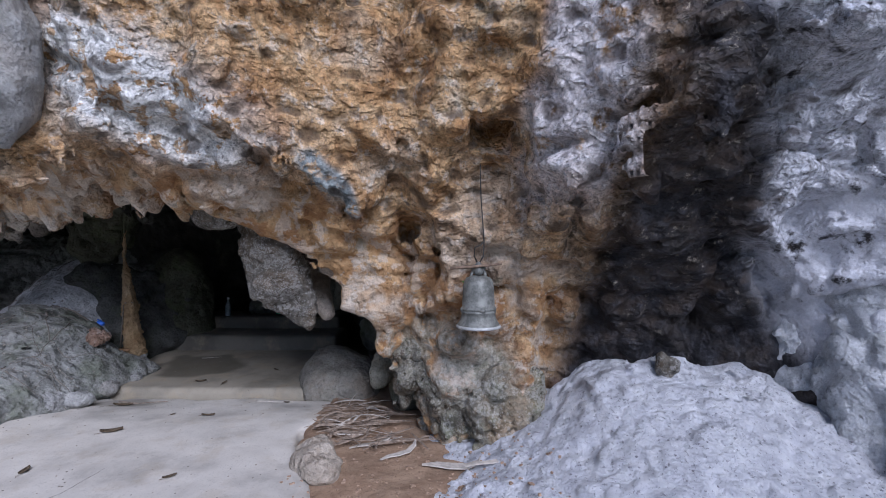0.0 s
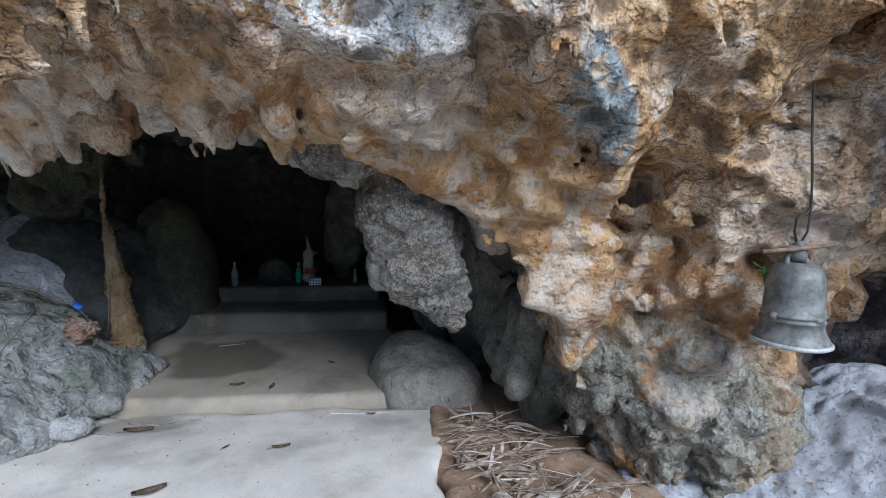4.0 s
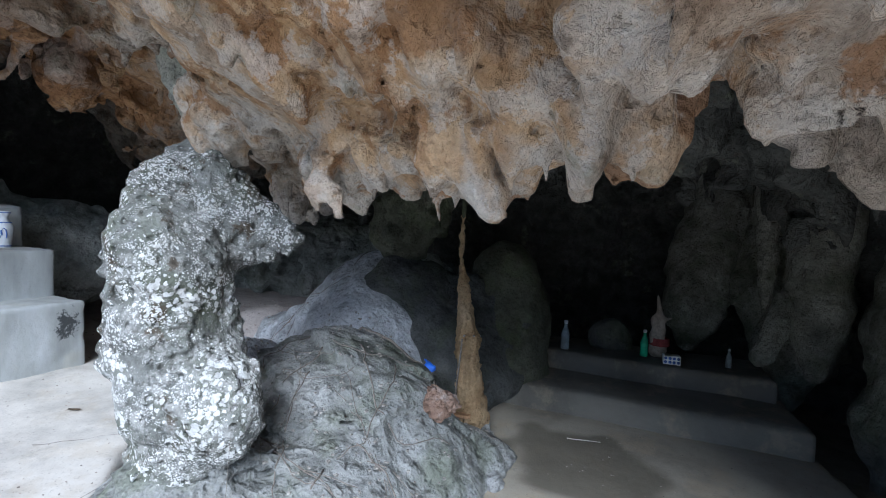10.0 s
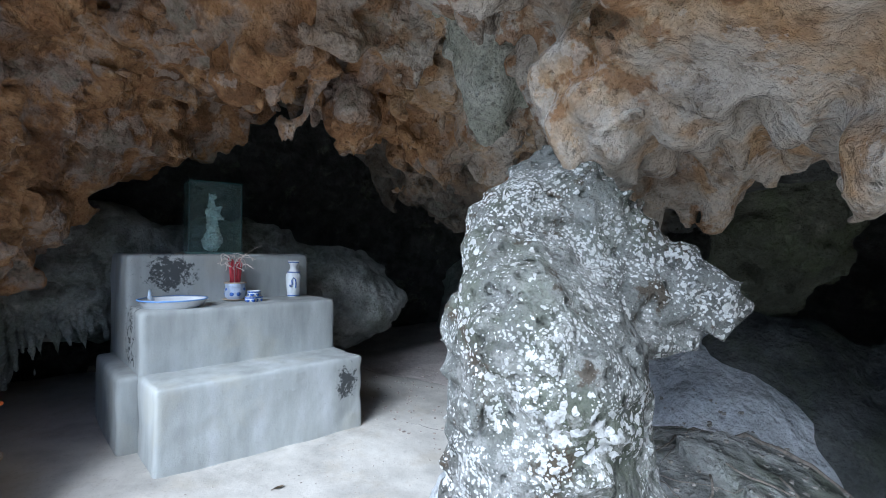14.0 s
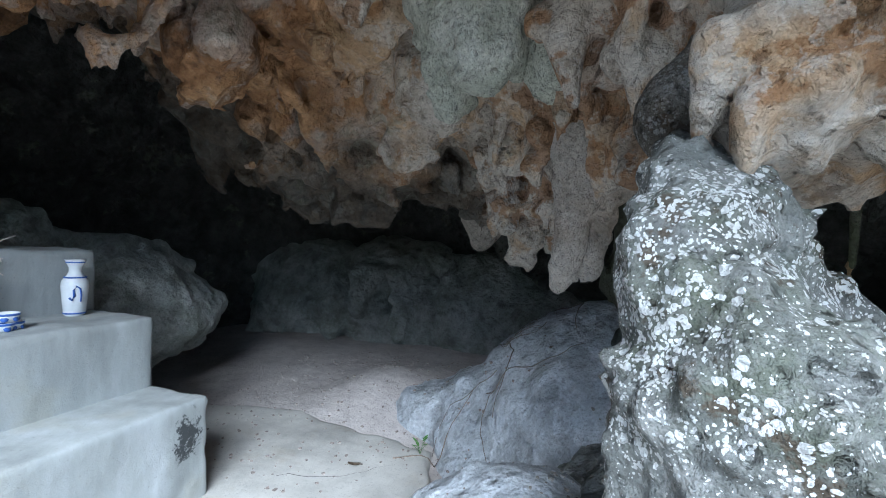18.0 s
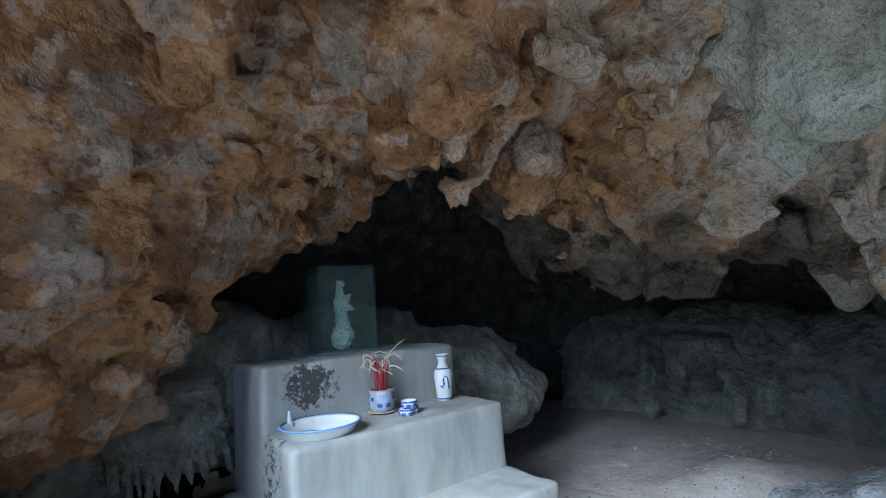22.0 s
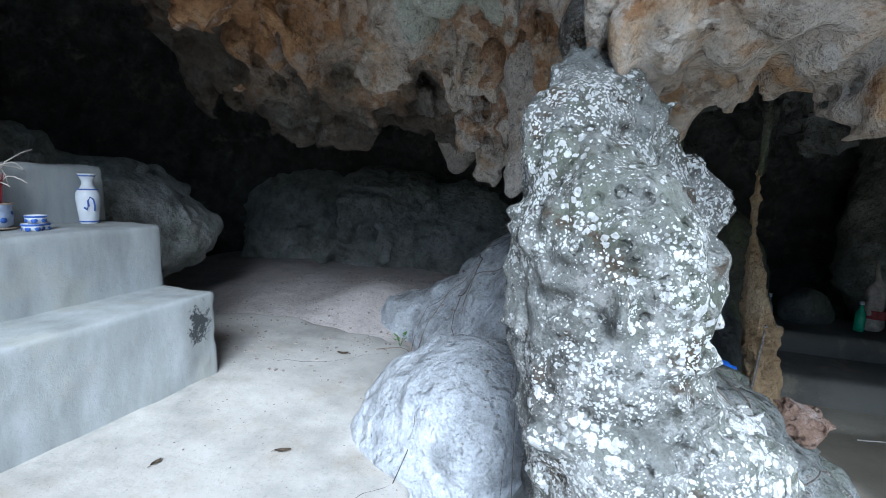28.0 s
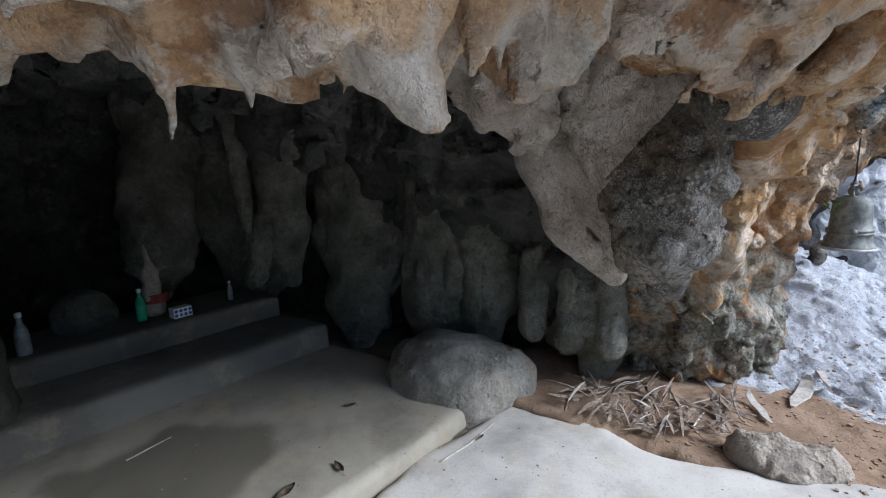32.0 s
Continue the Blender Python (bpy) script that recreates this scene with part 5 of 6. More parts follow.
for a, b, ra, rb in (((2.6, 3.4, 0.1), (2.8, 3.6, 1.2), 0.22, 0.25), ((2.72, 2.95, 0.1), (2.85, 3.15, 0.85), 0.26, 0.2), ((2.75, 2.35, -0.1), (3.05, 2.6, 0.5), 0.3, 0.28), ((3.0, 2.9, 0.5), (3.0, 3.2, 1.3), 0.3, 0.3)):
    body_part("scallop", [horn(a, b, ra, rb)], PALE_ROCK, ridge, h=0.022, blend=0.15, bands=((0.35, 0.08), (0.16, 0.05, 1), (0.06, 0.025, 1)))

# ---- altar ----
MOULD = {"mould": lambda x, y, z: np.maximum.reduce([np.exp(-((y - 4.05) ** 2) / 0.035 - ((z - 1.55) ** 2) / 0.03) * (x < -8.4), 0.9 * np.exp(-((y - 5.13) ** 2) / 0.012 - ((z - 0.66) ** 2) / 0.02) * (x > -7.62), 0.5 * (y < 3.8) * (z > 0.87) * np.exp(-((x + 8.35) ** 2) / 0.06)])}
altar = thing("altar", (-8.3, 4.5, 0.27), "three-tiered pale cement altar with patches of black mould", "altar")
PLASTER = dict(h=0.022, bands=((0.25, 0.008), (0.09, 0.004)), values=MOULD)
body_part("lower_tier", [slab((-8.06, 3.74, 0.2), (-7.55, 5.28, 0.86), 0.02)], COAT, altar, "broad lowest step with mould at one corner", **PLASTER)
body_part("middle_tier", [slab((-8.58, 3.745, 0.2), (-8.0, 5.275, 1.30), 0.025)], COAT, altar, "", **PLASTER)
body_part("upper_tier", [slab((-9.25, 3.74, 0.2), (-8.53, 5.27, 1.70), 0.03)], COAT, altar, "top step blackened by mould", **PLASTER)
body_part("side_ledge", [slab((-9.1, 3.62, 0.2), (-8.05, 3.78, 0.85), 0.03)], COAT, altar, "", **PLASTER)

# ---- bell ----
BRONZE = tinted("weathered_bronze", (0.175, 0.18, 0.165), 0.62, 0.35, 0.35, 20)
IRON = tinted("dark_iron", (0.06, 0.055, 0.05), 0.6, 0.6)
WOOD = tinted("old_wood", (0.20, 0.14, 0.10), 0.85, 0, 0.35, 30)
bell = thing("temple_bell", (0.25, 3.25, 1.02), "grey-green bronze temple bell hung on a wire from the rock", "bell")
bell_body = part("bell_body", lathe([(0.150, 0.0), (0.152, 0.012), (0.143, 0.03), (0.131, 0.05), (0.122, 0.075), (0.119, 0.10), (0.124, 0.104), (0.124, 0.112), (0.117, 0.117), (0.117, 0.124), (0.122, 0.128), (0.122, 0.135), (0.115, 0.14), (0.112, 0.22), (0.108, 0.29), (0.100, 0.325), (0.085, 0.348), (0.05, 0.362), (0.0005, 0.365), (0.04, 0.35), (0.09, 0.30), (0.1, 0.2), (0.105, 0.1), (0.125, 0.03), (0.138, 0.0)], 48, False), BRONZE, bell)
part("bell_rim", lathe([(0.150, -0.004), (0.158, 0.002), (0.157, 0.012), (0.150, 0.018), (0.140, 0.01), (0.140, -0.004)], 48, False), tinted("pale_bronze", (0.45, 0.46, 0.45), 0.6, 0.3), bell_body, "paler worn rim")
for a in range(0, 360, 90):
    bm = lathe([(0.0005, 0.018), (0.014, 0.014), (0.024, 0.0), (0.026, -0.006)], 16, False)
    bm.transform(pose(0.113 * math.cos(radians(a - 80)), 0.113 * math.sin(radians(a - 80)), 0.125, 0, 90, a - 80))
    part("boss", bm, BRONZE, bell_body)
for s in (-1, 1):
    arc = [(s * 0.05 * math.cos(t * math.pi / 9) * (1 if t < 5 else 0.9), 0.012 * math.sin(t), 0.355 + 0.075 * math.sin(t * math.pi / 12)) for t in range(10)]
    part("crown_loop", tube(arc, 0.014, 8, 0.7), BRONZE, bell, "twisted dragon loop on the crown")
part("crown_knot", lathe([(0.012, 0.36), (0.032, 0.375), (0.036, 0.4), (0.022, 0.425), (0.027, 0.44), (0.008, 0.46)], 14), BRONZE, bell)
part("striker_bar", tube([(-0.2, -0.03, 0.415), (-0.05, -0.03, 0.425), (0.1, -0.03, 0.44), (0.16, -0.03, 0.448)], 0.011, 8, 0.8), WOOD, bell, "thin wooden bar through the hanger")
wire = [(0.0, 0, 0.44), (0.035, 0, 0.5), (0.04, 0.0, 0.6), (0.03, 0.0, 0.75), (0.02, 0.01, 0.9), (0.015, 0.02, 1.08), (0.015, 0.03, 1.3)]
part("hanging_wire", tube(wire, 0.005, 6), IRON, bell, "rusty iron wire")
part("hanging_wire", tube([(0.0, 0.01, 0.44), (-0.03, 0, 0.5), (-0.025, 0.0, 0.56), (0.02, 0.0, 0.58), (0.035, 0, 0.6)], 0.005, 6), IRON, bell)

# ---- altar furniture ----
PORCELAIN = tinted("white_porcelain", (0.80, 0.82, 0.84), 0.25, 0, 0.05)
BLUE_GLAZE = tinted("blue_glaze", (0.06, 0.13, 0.42), 0.3, 0, 0.25)
PALE_BLUE = tinted("pale_blue_enamel", (0.20, 0.38, 0.74), 0.35, 0, 0.1)
RED_STICK = tinted("red_incense_stems", (0.55, 0.07, 0.09), 0.7, 0, 0.3)
ASH_CURL = tinted("burnt_incense_ash", (0.66, 0.60, 0.54), 0.9, 0, 0.15)
EARTHEN = tinted("earthenware", (0.46, 0.37, 0.28), 0.8, 0, 0.2)
STATUE = tinted("glazed_white_statue", (0.80, 0.84, 0.84), 0.3, 0, 0.22, 45, 0.8)
PANE = glass("green_glass", (0.74, 0.88, 0.84))
# Slight diffuse part stands in for sky reflected in the panes.
PANE.node_tree.nodes["Principled BSDF"].inputs["Transmission Weight"].default_value = 0.965
CLEAR = glass("clear_plastic", (0.93, 0.97, 1.0), 0.08)
GREEN_GLASS = tinted("green_bottle_glass", (0.04, 0.36, 0.20), 0.12, 0, 0.2)
RED_CLOTH = tinted("red_paper", (0.78, 0.10, 0.10), 0.7, 0, 0.2)
ORANGE_CLOTH = tinted("orange_paper", (0.85, 0.22, 0.06), 0.7, 0, 0.15)
WOODEN = tinted("bare_plank", (0.36, 0.22, 0.12), 0.85, 0, 0.35, 22)
DRIED = tinted("dry_sheath", (0.23, 0.18, 0.14), 0.9, 0, 0.45, 26)
PALE_DRIED = tinted("bleached_sheath", (0.47, 0.43, 0.38), 0.9, 0, 0.2, 26)
LEAF = tinted("dead_leaf", (0.17, 0.13, 0.09), 0.9, 0, 0.35, 40)
ROOT = tinted("grey_root", (0.19, 0.165, 0.14), 0.95, 0, 0.4, 50)
SPROUT = tinted("fern_green", (0.09, 0.19, 0.05), 0.7, 0, 0.3)
BLUE_BAG = tinted("blue_plastic", (0.04, 0.16, 0.70), 0.4, 0, 0.2)
CRACK = tinted("dark_crack", (0.09, 0.08, 0.07), 0.95)
DARK_STONE = tinted("dim_stone_figure", (0.30, 0.26, 0.22), 0.8, 0, 0.3)
SILVER_FOIL = tinted("foil_cap", (0.75, 0.77, 0.80), 0.35, 0.4, 0.1)


def shifted(bm, m):
    bm.transform(m)
    return bm


def ribbon(points, width, thick=0.004, normal=(0, 0, 1)):
    """A bent strip with thickness along points."""
    bm = bmesh.new()
    pts = [Vector(p) for p in points]
    up = Vector(normal)
    rows = []
    for k, p in enumerate(pts):
        d = (pts[min(k + 1, len(pts) - 1)] - pts[max(k - 1, 0)]).normalized()
        side = d.cross(up).normalized() * width * 0.5 * (1 - 0.75 * abs(2 * k / (len(pts) - 1) - 1) ** 2.5)
        lift = side.cross(d).normalized() * thick
        rows.append([bm.verts.new(p - side), bm.verts.new(p + side), bm.verts.new(p + side * 0.9 + lift), bm.verts.new(p - side * 0.9 + lift)])
    for a, b in zip(rows, rows[1:]):
        for j in range(4):
            bm.faces.new((a[j], a[(j + 1) % 4], b[(j + 1) % 4], b[j]))
    bm.faces.new(rows[0][::-1])
    bm.faces.new(rows[-1])
    bmesh.ops.recalc_face_normals(bm, faces=bm.faces)
    return bm


TOP2, TOP3 = 1.30, 1.70
case = thing("glass_case", (-8.98, 4.5, TOP3), "green-tinted glass case standing on the altar", "display case", turn=-8)
part("base_plate", box((-0.19, -0.25, 0.0), (0.19, 0.25, 0.02), 0.004), tinted("dark_green_base", (0.13, 0.22, 0.20), 0.3), case)
for lo, hi in (((0.172, -0.22, 0.02), (0.178, 0.22, 0.66)), ((-0.178, -0.22, 0.02), (-0.172, 0.22, 0.66)), ((-0.171, -0.224, 0.02), (0.171, -0.218, 0.66)), ((-0.171, 0.218, 0.02), (0.171, 0.224, 0.66)), ((-0.178, -0.224, 0.662), (0.178, 0.224, 0.668))):
    pane = part("pane", box(lo, hi), PANE, case)
    pane.visible_shadow = False
EDGE = tinted("teal_glass_edge", (0.03, 0.08, 0.075), 0.3, 0, 0.2)
for ex, ey in ((0.175, 0.221), (0.175, -0.221), (-0.175, 0.221), (-0.175, -0.221)):
    part("edge", box((ex - 0.004, ey - 0.004, 0.02), (ex + 0.004, ey + 0.004, 0.67)), EDGE, case, "dark teal edge of the glass")
for lo, hi in (((0.17, -0.215, 0.664), (0.181, 0.215, 0.674)), ((-0.181, -0.215, 0.664), (-0.17, 0.215, 0.674)), ((-0.169, 0.216, 0.664), (0.169, 0.227, 0.674)), ((-0.169, -0.227, 0.664), (0.169, -0.216, 0.674))):
    part("edge", box(lo, hi), EDGE, case)

st, sb = body_mesh("statue", [horn((0, 0, 0.05), (0, 0, 0.12), 0.075, 0.064), horn((0, 0.01, 0.14), (0, 0.0, 0.3), 0.055, 0.046), horn((0, 0, 0.3), (0.005, -0.005, 0.385), 0.05, 0.038), ball((0.005, -0.01, 0.44), (0.032, 0.03, 0.04)), ball((0.0, -0.01, 0.49), (0.018, 0.022, 0.04)), ball((0.0, -0.035, 0.50), (0.01, 0.01, 0.022)), ball((0.0, 0.015, 0.50), (0.01, 0.01, 0.022)),
                               horn((0.02, 0.03, 0.36), (0.05, 0.065, 0.29), 0.022, 0.018), horn((0.02, -0.04, 0.36), (0.06, -0.03, 0.26), 0.022, 0.02), horn((0.0, 0.06, 0.36), (0.0, 0.075, 0.40), 0.015, 0.012), ball((0.03, 0.05, 0.08), (0.05, 0.05, 0.04)), ball((0.04, -0.05, 0.07), (0.05, 0.045, 0.04))],
                    STATUE, h=0.006, blend=0.018, bands=((0.05, 0.008), (0.03, 0.014, 1), (0.016, 0.008, 1)))
statue = new("statue", st)
statue.matrix_world = pose(-8.98, 4.5, TOP3 + 0.02, 0, 0, -8)
tagged(statue, "white glazed standing robed statue inside the glass case", "statue")

vase = thing("flower_vase", (-8.42, 5.06, TOP2), "white porcelain vase painted with a blue curl", "vase")
vase_body = part("vase_body", lathe([(0.048, 0.0), (0.056, 0.01), (0.064, 0.09), (0.072, 0.18), (0.068, 0.215), (0.045, 0.245), (0.033, 0.27), (0.033, 0.295), (0.05, 0.335), (0.056, 0.345), (0.05, 0.34), (0.028, 0.29), (0.028, 0.26), (0.0005, 0.25)], 32, False), PORCELAIN, vase)
for z0, r0 in ((0.012, 0.0575), (0.232, 0.0575), (0.325, 0.0475)):
    part("painted_band", lathe([(r0 + 0.0012, z0), (r0 + 0.003, z0 + 0.004), (r0 + 0.001, z0 + 0.009), (r0 - 0.004, z0 + 0.004)], 32, False), BLUE_GLAZE, vase_body, "blue painted ring")
swirl = [(0.0715 * math.cos(a), 0.0715 * math.sin(a), z) for a, z in ((-0.95, 0.115), (-0.75, 0.10), (-0.6, 0.125), (-0.65, 0.16), (-0.45, 0.185), (-0.2, 0.17), (-0.12, 0.13), (-0.15, 0.09))]
part("painted_curl", tube(swirl, 0.008, 6, 0.6), BLUE_GLAZE, vase_body, "blue painted curl")

burner = thing("incense_burner", (-8.44, 4.53, TOP2), "small blue and white incense bowl full of burnt sticks", "incense burner")
part("saucer", lathe([(0.05, 0.0), (0.1, 0.008), (0.105, 0.014), (0.06, 0.012), (0.0005, 0.01)], 28, False), EARTHEN, burner)
incense_bowl = part("bowl", lathe([(0.06, 0.012), (0.082, 0.03), (0.088, 0.09), (0.08, 0.13), (0.09, 0.15), (0.082, 0.152), (0.074, 0.13), (0.0005, 0.128)], 32, False), tinted("blue_grey_porcelain", (0.45, 0.52, 0.66), 0.3, 0, 0.2), burner, "blue-grey bowl with blue painting")
part("rim", lathe([(0.086, 0.146), (0.094, 0.152), (0.09, 0.16), (0.076, 0.156)], 28, False), EARTHEN, incense_bowl, "clay-coloured crusted rim")
for k in range(9):
    a = k * 0.7
    bm = lathe([(0.0005, 0.006), (0.016, 0.003), (0.022, -0.004)], 10, False)
    part("painted_spot", shifted(bm, pose(0.083 * math.cos(a), 0.083 * math.sin(a), 0.06 + 0.035 * (k % 2), 0, 90, math.degrees(a))), BLUE_GLAZE, incense_bowl)
for k in range(26):
    a, r = rng.uniform(0, 6.28), 0.04 * math.sqrt(rng.rand())
    x0, y0, hgt = r * math.cos(a), r * math.sin(a), rng.uniform(0.16, 0.24)
    part("incense_stem", tube([(x0, y0, 0.13), (x0 * 1.25, y0 * 1.25, 0.13 + hgt * 0.6), (x0 * 1.5, y0 * 1.5, 0.13 + hgt)], 0.0035, 5), RED_STICK, burner)
for k in range(22):
    a, z0 = rng.uniform(0, 6.28), rng.uniform(0.26, 0.38)
    p, pts = Vector((0.05 * math.cos(a), 0.05 * math.sin(a), z0)), []
    way = Vector((math.cos(a), math.sin(a), 0.9))
    for j in range(9):
        pts.append(p.copy())
        p = p + way.normalized() * rng.uniform(0.014, 0.024)
        way = way.normalized() + Vector((rng.normal(0, 0.45), rng.normal(0, 0.45), rng.normal(-0.2, 0.4)))
    part("ash_curl", tube(pts, 0.0045, 5, 0.8), ASH_CURL, burner, "curled pale ash of a burnt stick" if k == 0 else "")
part("long_stick", tube([(0.02, 0.0, 0.30), (0.0, 0.08, 0.40), (-0.02, 0.18, 0.46), (-0.02, 0.24, 0.485)], 0.0035, 5), ASH_CURL, burner)

for k, (cx, cy, cz, tilt) in enumerate(((-8.2, 4.58, TOP2, 0), (-8.22, 4.63, TOP2, 0), (-8.2, 4.6, TOP2 + 0.048, 14))):
    cup = thing("tea_cup", (cx, cy, cz), "small blue and white porcelain tea cup stacked with others", "cup", "stacked tea cups", turn=40 * k)
    cup_body = part("cup_body", lathe([(0.028, 0.0), (0.04, 0.006), (0.05, 0.03), (0.052, 0.048), (0.048, 0.046), (0.04, 0.012), (0.0005, 0.008)], 24, False), PORCELAIN, cup)
    part("cup_band", lathe([(0.0515, 0.034), (0.0535, 0.04), (0.0528, 0.046), (0.048, 0.04)], 24, False), BLUE_GLAZE, cup_body, "blue band")
    for j in range(6):
        a = j * 1.05
        part("cup_spot", shifted(lathe([(0.0005, 0.004), (0.013, 0.002), (0.017, -0.003)], 8, False), pose(0.047 * math.cos(a), 0.047 * math.sin(a), 0.02, 0, 75, math.degrees(a))), BLUE_GLAZE, cup_body)

tray = thing("enamel_basin", (-8.24, 4.0, TOP2), "shallow white enamel basin with a blue rim", "basin")
basin_body = part("basin_body", lathe([(0.19, 0.0), (0.2, 0.006), (0.225, 0.05), (0.236, 0.058), (0.232, 0.062), (0.218, 0.052), (0.19, 0.012), (0.0005, 0.01)], 48, False), PORCELAIN, tray)
part("basin_rim", lathe([(0.228, 0.056), (0.24, 0.058), (0.241, 0.066), (0.229, 0.067)], 48, False), PALE_BLUE, basin_body, "pale blue rolled rim")
part("basin_inside", lathe([(0.217, 0.054), (0.193, 0.018), (0.0005, 0.0165), (0.0005, 0.0145), (0.191, 0.0125)], 48, False), PORCELAIN, basin_body, "white inner glaze")
small = thing("small_ewer", (-8.44, 3.88, TOP2), "tiny blue and white porcelain ewer behind the basin", "ewer")
ewer_body = part("ewer_body", lathe([(0.02, 0.0), (0.032, 0.02), (0.03, 0.05), (0.012, 0.075), (0.01, 0.1), (0.005, 0.125)], 20), tinted("pale_glaze", (0.55, 0.64, 0.76), 0.3), small)
part("ewer_ring", lathe([(0.033, 0.02), (0.034, 0.026), (0.033, 0.032), (0.028, 0.026)], 20, False), BLUE_GLAZE, ewer_body)

# ---- offerings on the ledge ----
bowl = thing("offering_bowl", (-7.71, 2.79, 0.78), "blue-white bowl heaped with red and orange paper", "bowl")
part("bowl_body", lathe([(0.06, 0.0), (0.1, 0.02), (0.15, 0.07), (0.165, 0.095), (0.16, 0.098), (0.14, 0.07), (0.09, 0.03), (0.0005, 0.02)], 36, False), tinted("lavender_enamel", (0.42, 0.50, 0.78), 0.4), bowl)
for k in range(6):
    a = k * 1.05
    pts = [(0.04 * math.cos(a), 0.04 * math.sin(a), 0.10 + 0.01 * k), (0.12 * math.cos(a), 0.12 * math.sin(a), 0.115 + 0.01 * k), (0.19 * math.cos(a + 0.2), 0.19 * math.sin(a + 0.2), 0.11 + 0.008 * k), (0.24 * math.cos(a + 0.35), 0.24 * math.sin(a + 0.35), 0.10 + 0.012 * k)]
    part("paper_sheet", ribbon(pts, 0.13, 0.004), RED_CLOTH if k % 3 else ORANGE_CLOTH, bowl, "folded red votive paper" if k == 1 else "")
part("paper_loop", tube([(0.05, 0.1, 0.15), (0.1, 0.18, 0.15), (0.06, 0.26, 0.13), (0.0, 0.22, 0.12)], 0.012, 6), ORANGE_CLOTH, bowl, "orange paper loop")

bottle = thing("water_bottle", (-7.46, 2.7, 0.74), "clear plastic water bottle with a pale green cap", "bottle")
plastic_body = part("bottle_body", lathe([(0.03, 0.0), (0.034, 0.006), (0.033, 0.05), (0.035, 0.055), (0.033, 0.06), (0.034, 0.13), (0.028, 0.165), (0.014, 0.19), (0.0135, 0.205)], 24), CLEAR, bottle)
part("cap", lathe([(0.0165, 0.2), (0.0165, 0.222), (0.0145, 0.226), (0.0005, 0.226)], 20, False), tinted("pale_green_cap", (0.35, 0.62, 0.48), 0.5), plastic_body)
part("label_band", lathe([(0.0345, 0.075), (0.0355, 0.08), (0.0355, 0.125), (0.0345, 0.13)], 24, False), tinted("faded_label", (0.62, 0.70, 0.80), 0.6), plastic_body)

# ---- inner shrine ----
# Bench concrete, darkened further in colour for the shade at the back.
DIM = concrete("deep_shaded_concrete", (0.14, 0.13, 0.11), 0.6, 0.4)
shrine = thing("shrine_bench", (-2.85, 7.65, 0.1), "low concrete bench of the inner shrine, shade in its colour", "shrine bench")
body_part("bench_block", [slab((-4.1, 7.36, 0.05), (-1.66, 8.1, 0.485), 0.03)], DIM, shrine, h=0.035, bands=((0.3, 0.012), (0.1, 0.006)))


def shrine_bottle(at, glassy, label, tall=0.26):
    b = thing("bottle", at, label, "bottle", "bottles of the inner shrine")
    s = tall / 0.26
    part("bottle_body", lathe([(0.034 * s, 0.0), (0.038 * s, 0.01), (0.037 * s, 0.13 * s), (0.03 * s, 0.165 * s), (0.014 * s, 0.2 * s), (0.013 * s, 0.235 * s)], 20), glassy, b)
    part("cap", lathe([(0.017 * s, 0.23 * s), (0.017 * s, 0.256 * s), (0.0005, 0.26 * s)], 16, False), SILVER_FOIL, b, "pale cap")
    return b


shrine_bottle((-3.5, 7.5, 0.485), tinted("cloudy_bottle", (0.20, 0.24, 0.26), 0.15), "slim clear bottle with a white cap on the bench", 0.3)
shrine_bottle((-2.74, 7.66, 0.485), GREEN_GLASS, "green glass bottle on the dim bench", 0.27)
shrine_bottle((-2.0, 7.66, 0.485), tinted("grey_bottle", (0.25, 0.27, 0.27), 0.4), "short dull grey bottle on the bench", 0.18)
box_thing = thing("offering_box", (-2.5, 7.5, 0.485), "small blue and white patterned porcelain box", "box", turn=4)
part("box_body", box((-0.075, -0.05, 0.0), (0.075, 0.05, 0.085), 0.006), PORCELAIN, box_thing)
for k in range(8):
    part("painted_spot", shifted(lathe([(0.0005, 0.003), (0.012, 0.002), (0.016, -0.002)], 8, False), pose(-0.056 + 0.037 * (k % 4), -0.0505, 0.025 + 0.036 * (k // 4), 90, 0, 0)), BLUE_GLAZE, box_thing)
fg, _ = body_mesh("shrine_figure", [horn((0, 0, 0.03), (0, 0, 0.2), 0.09, 0.07), ball((0, 0, 0.3), (0.07, 0.06, 0.09)), horn((0.02, 0, 0.34), (-0.03, 0, 0.62), 0.03, 0.008), horn((0.02, 0, 0.32), (0.12, 0.0, 0.36), 0.02, 0.012)], DARK_STONE, h=0.014, blend=0.04, bands=((0.06, 0.015),))
figure = new("shrine_figure", fg)
figure.matrix_world = pose(-2.6, 7.74, 0.47)
tagged(figure, "dim weathered shrine figure with a thin raised spike", "figurine")
sash = thing("red_sash", (-2.6, 7.74, 0.60), "dull red cloth band round the shrine figure", "cloth")
part("band", lathe([(0.098, 0.0), (0.1, 0.02), (0.093, 0.07), (0.086, 0.075)], 20, False), tinted("dull_red", (0.24, 0.05, 0.05), 0.9), sash)
rock("shrine_stone", [ball((-3.05, 7.85, 0.58), (0.22, 0.12, 0.19))], SHADED_ROCK, "rounded dark stone slab standing on the bench", "stone", h=0.03)

# ---- litter, roots and small stones ----
bpy.context.view_layer.update()
_deps = bpy.context.evaluated_depsgraph_get()
lr = random.Random(11)


def ground_at(x, y, top=1.3):
    """The first surface under (x, y, top) and its normal."""
    hit, place, normal, *_ = scene.ray_cast(_deps, Vector((x, y, top)), Vector((0, 0, -1)))
    return (place, normal) if hit else (Vector((x, y, 0)), Vector((0, 0, 1)))


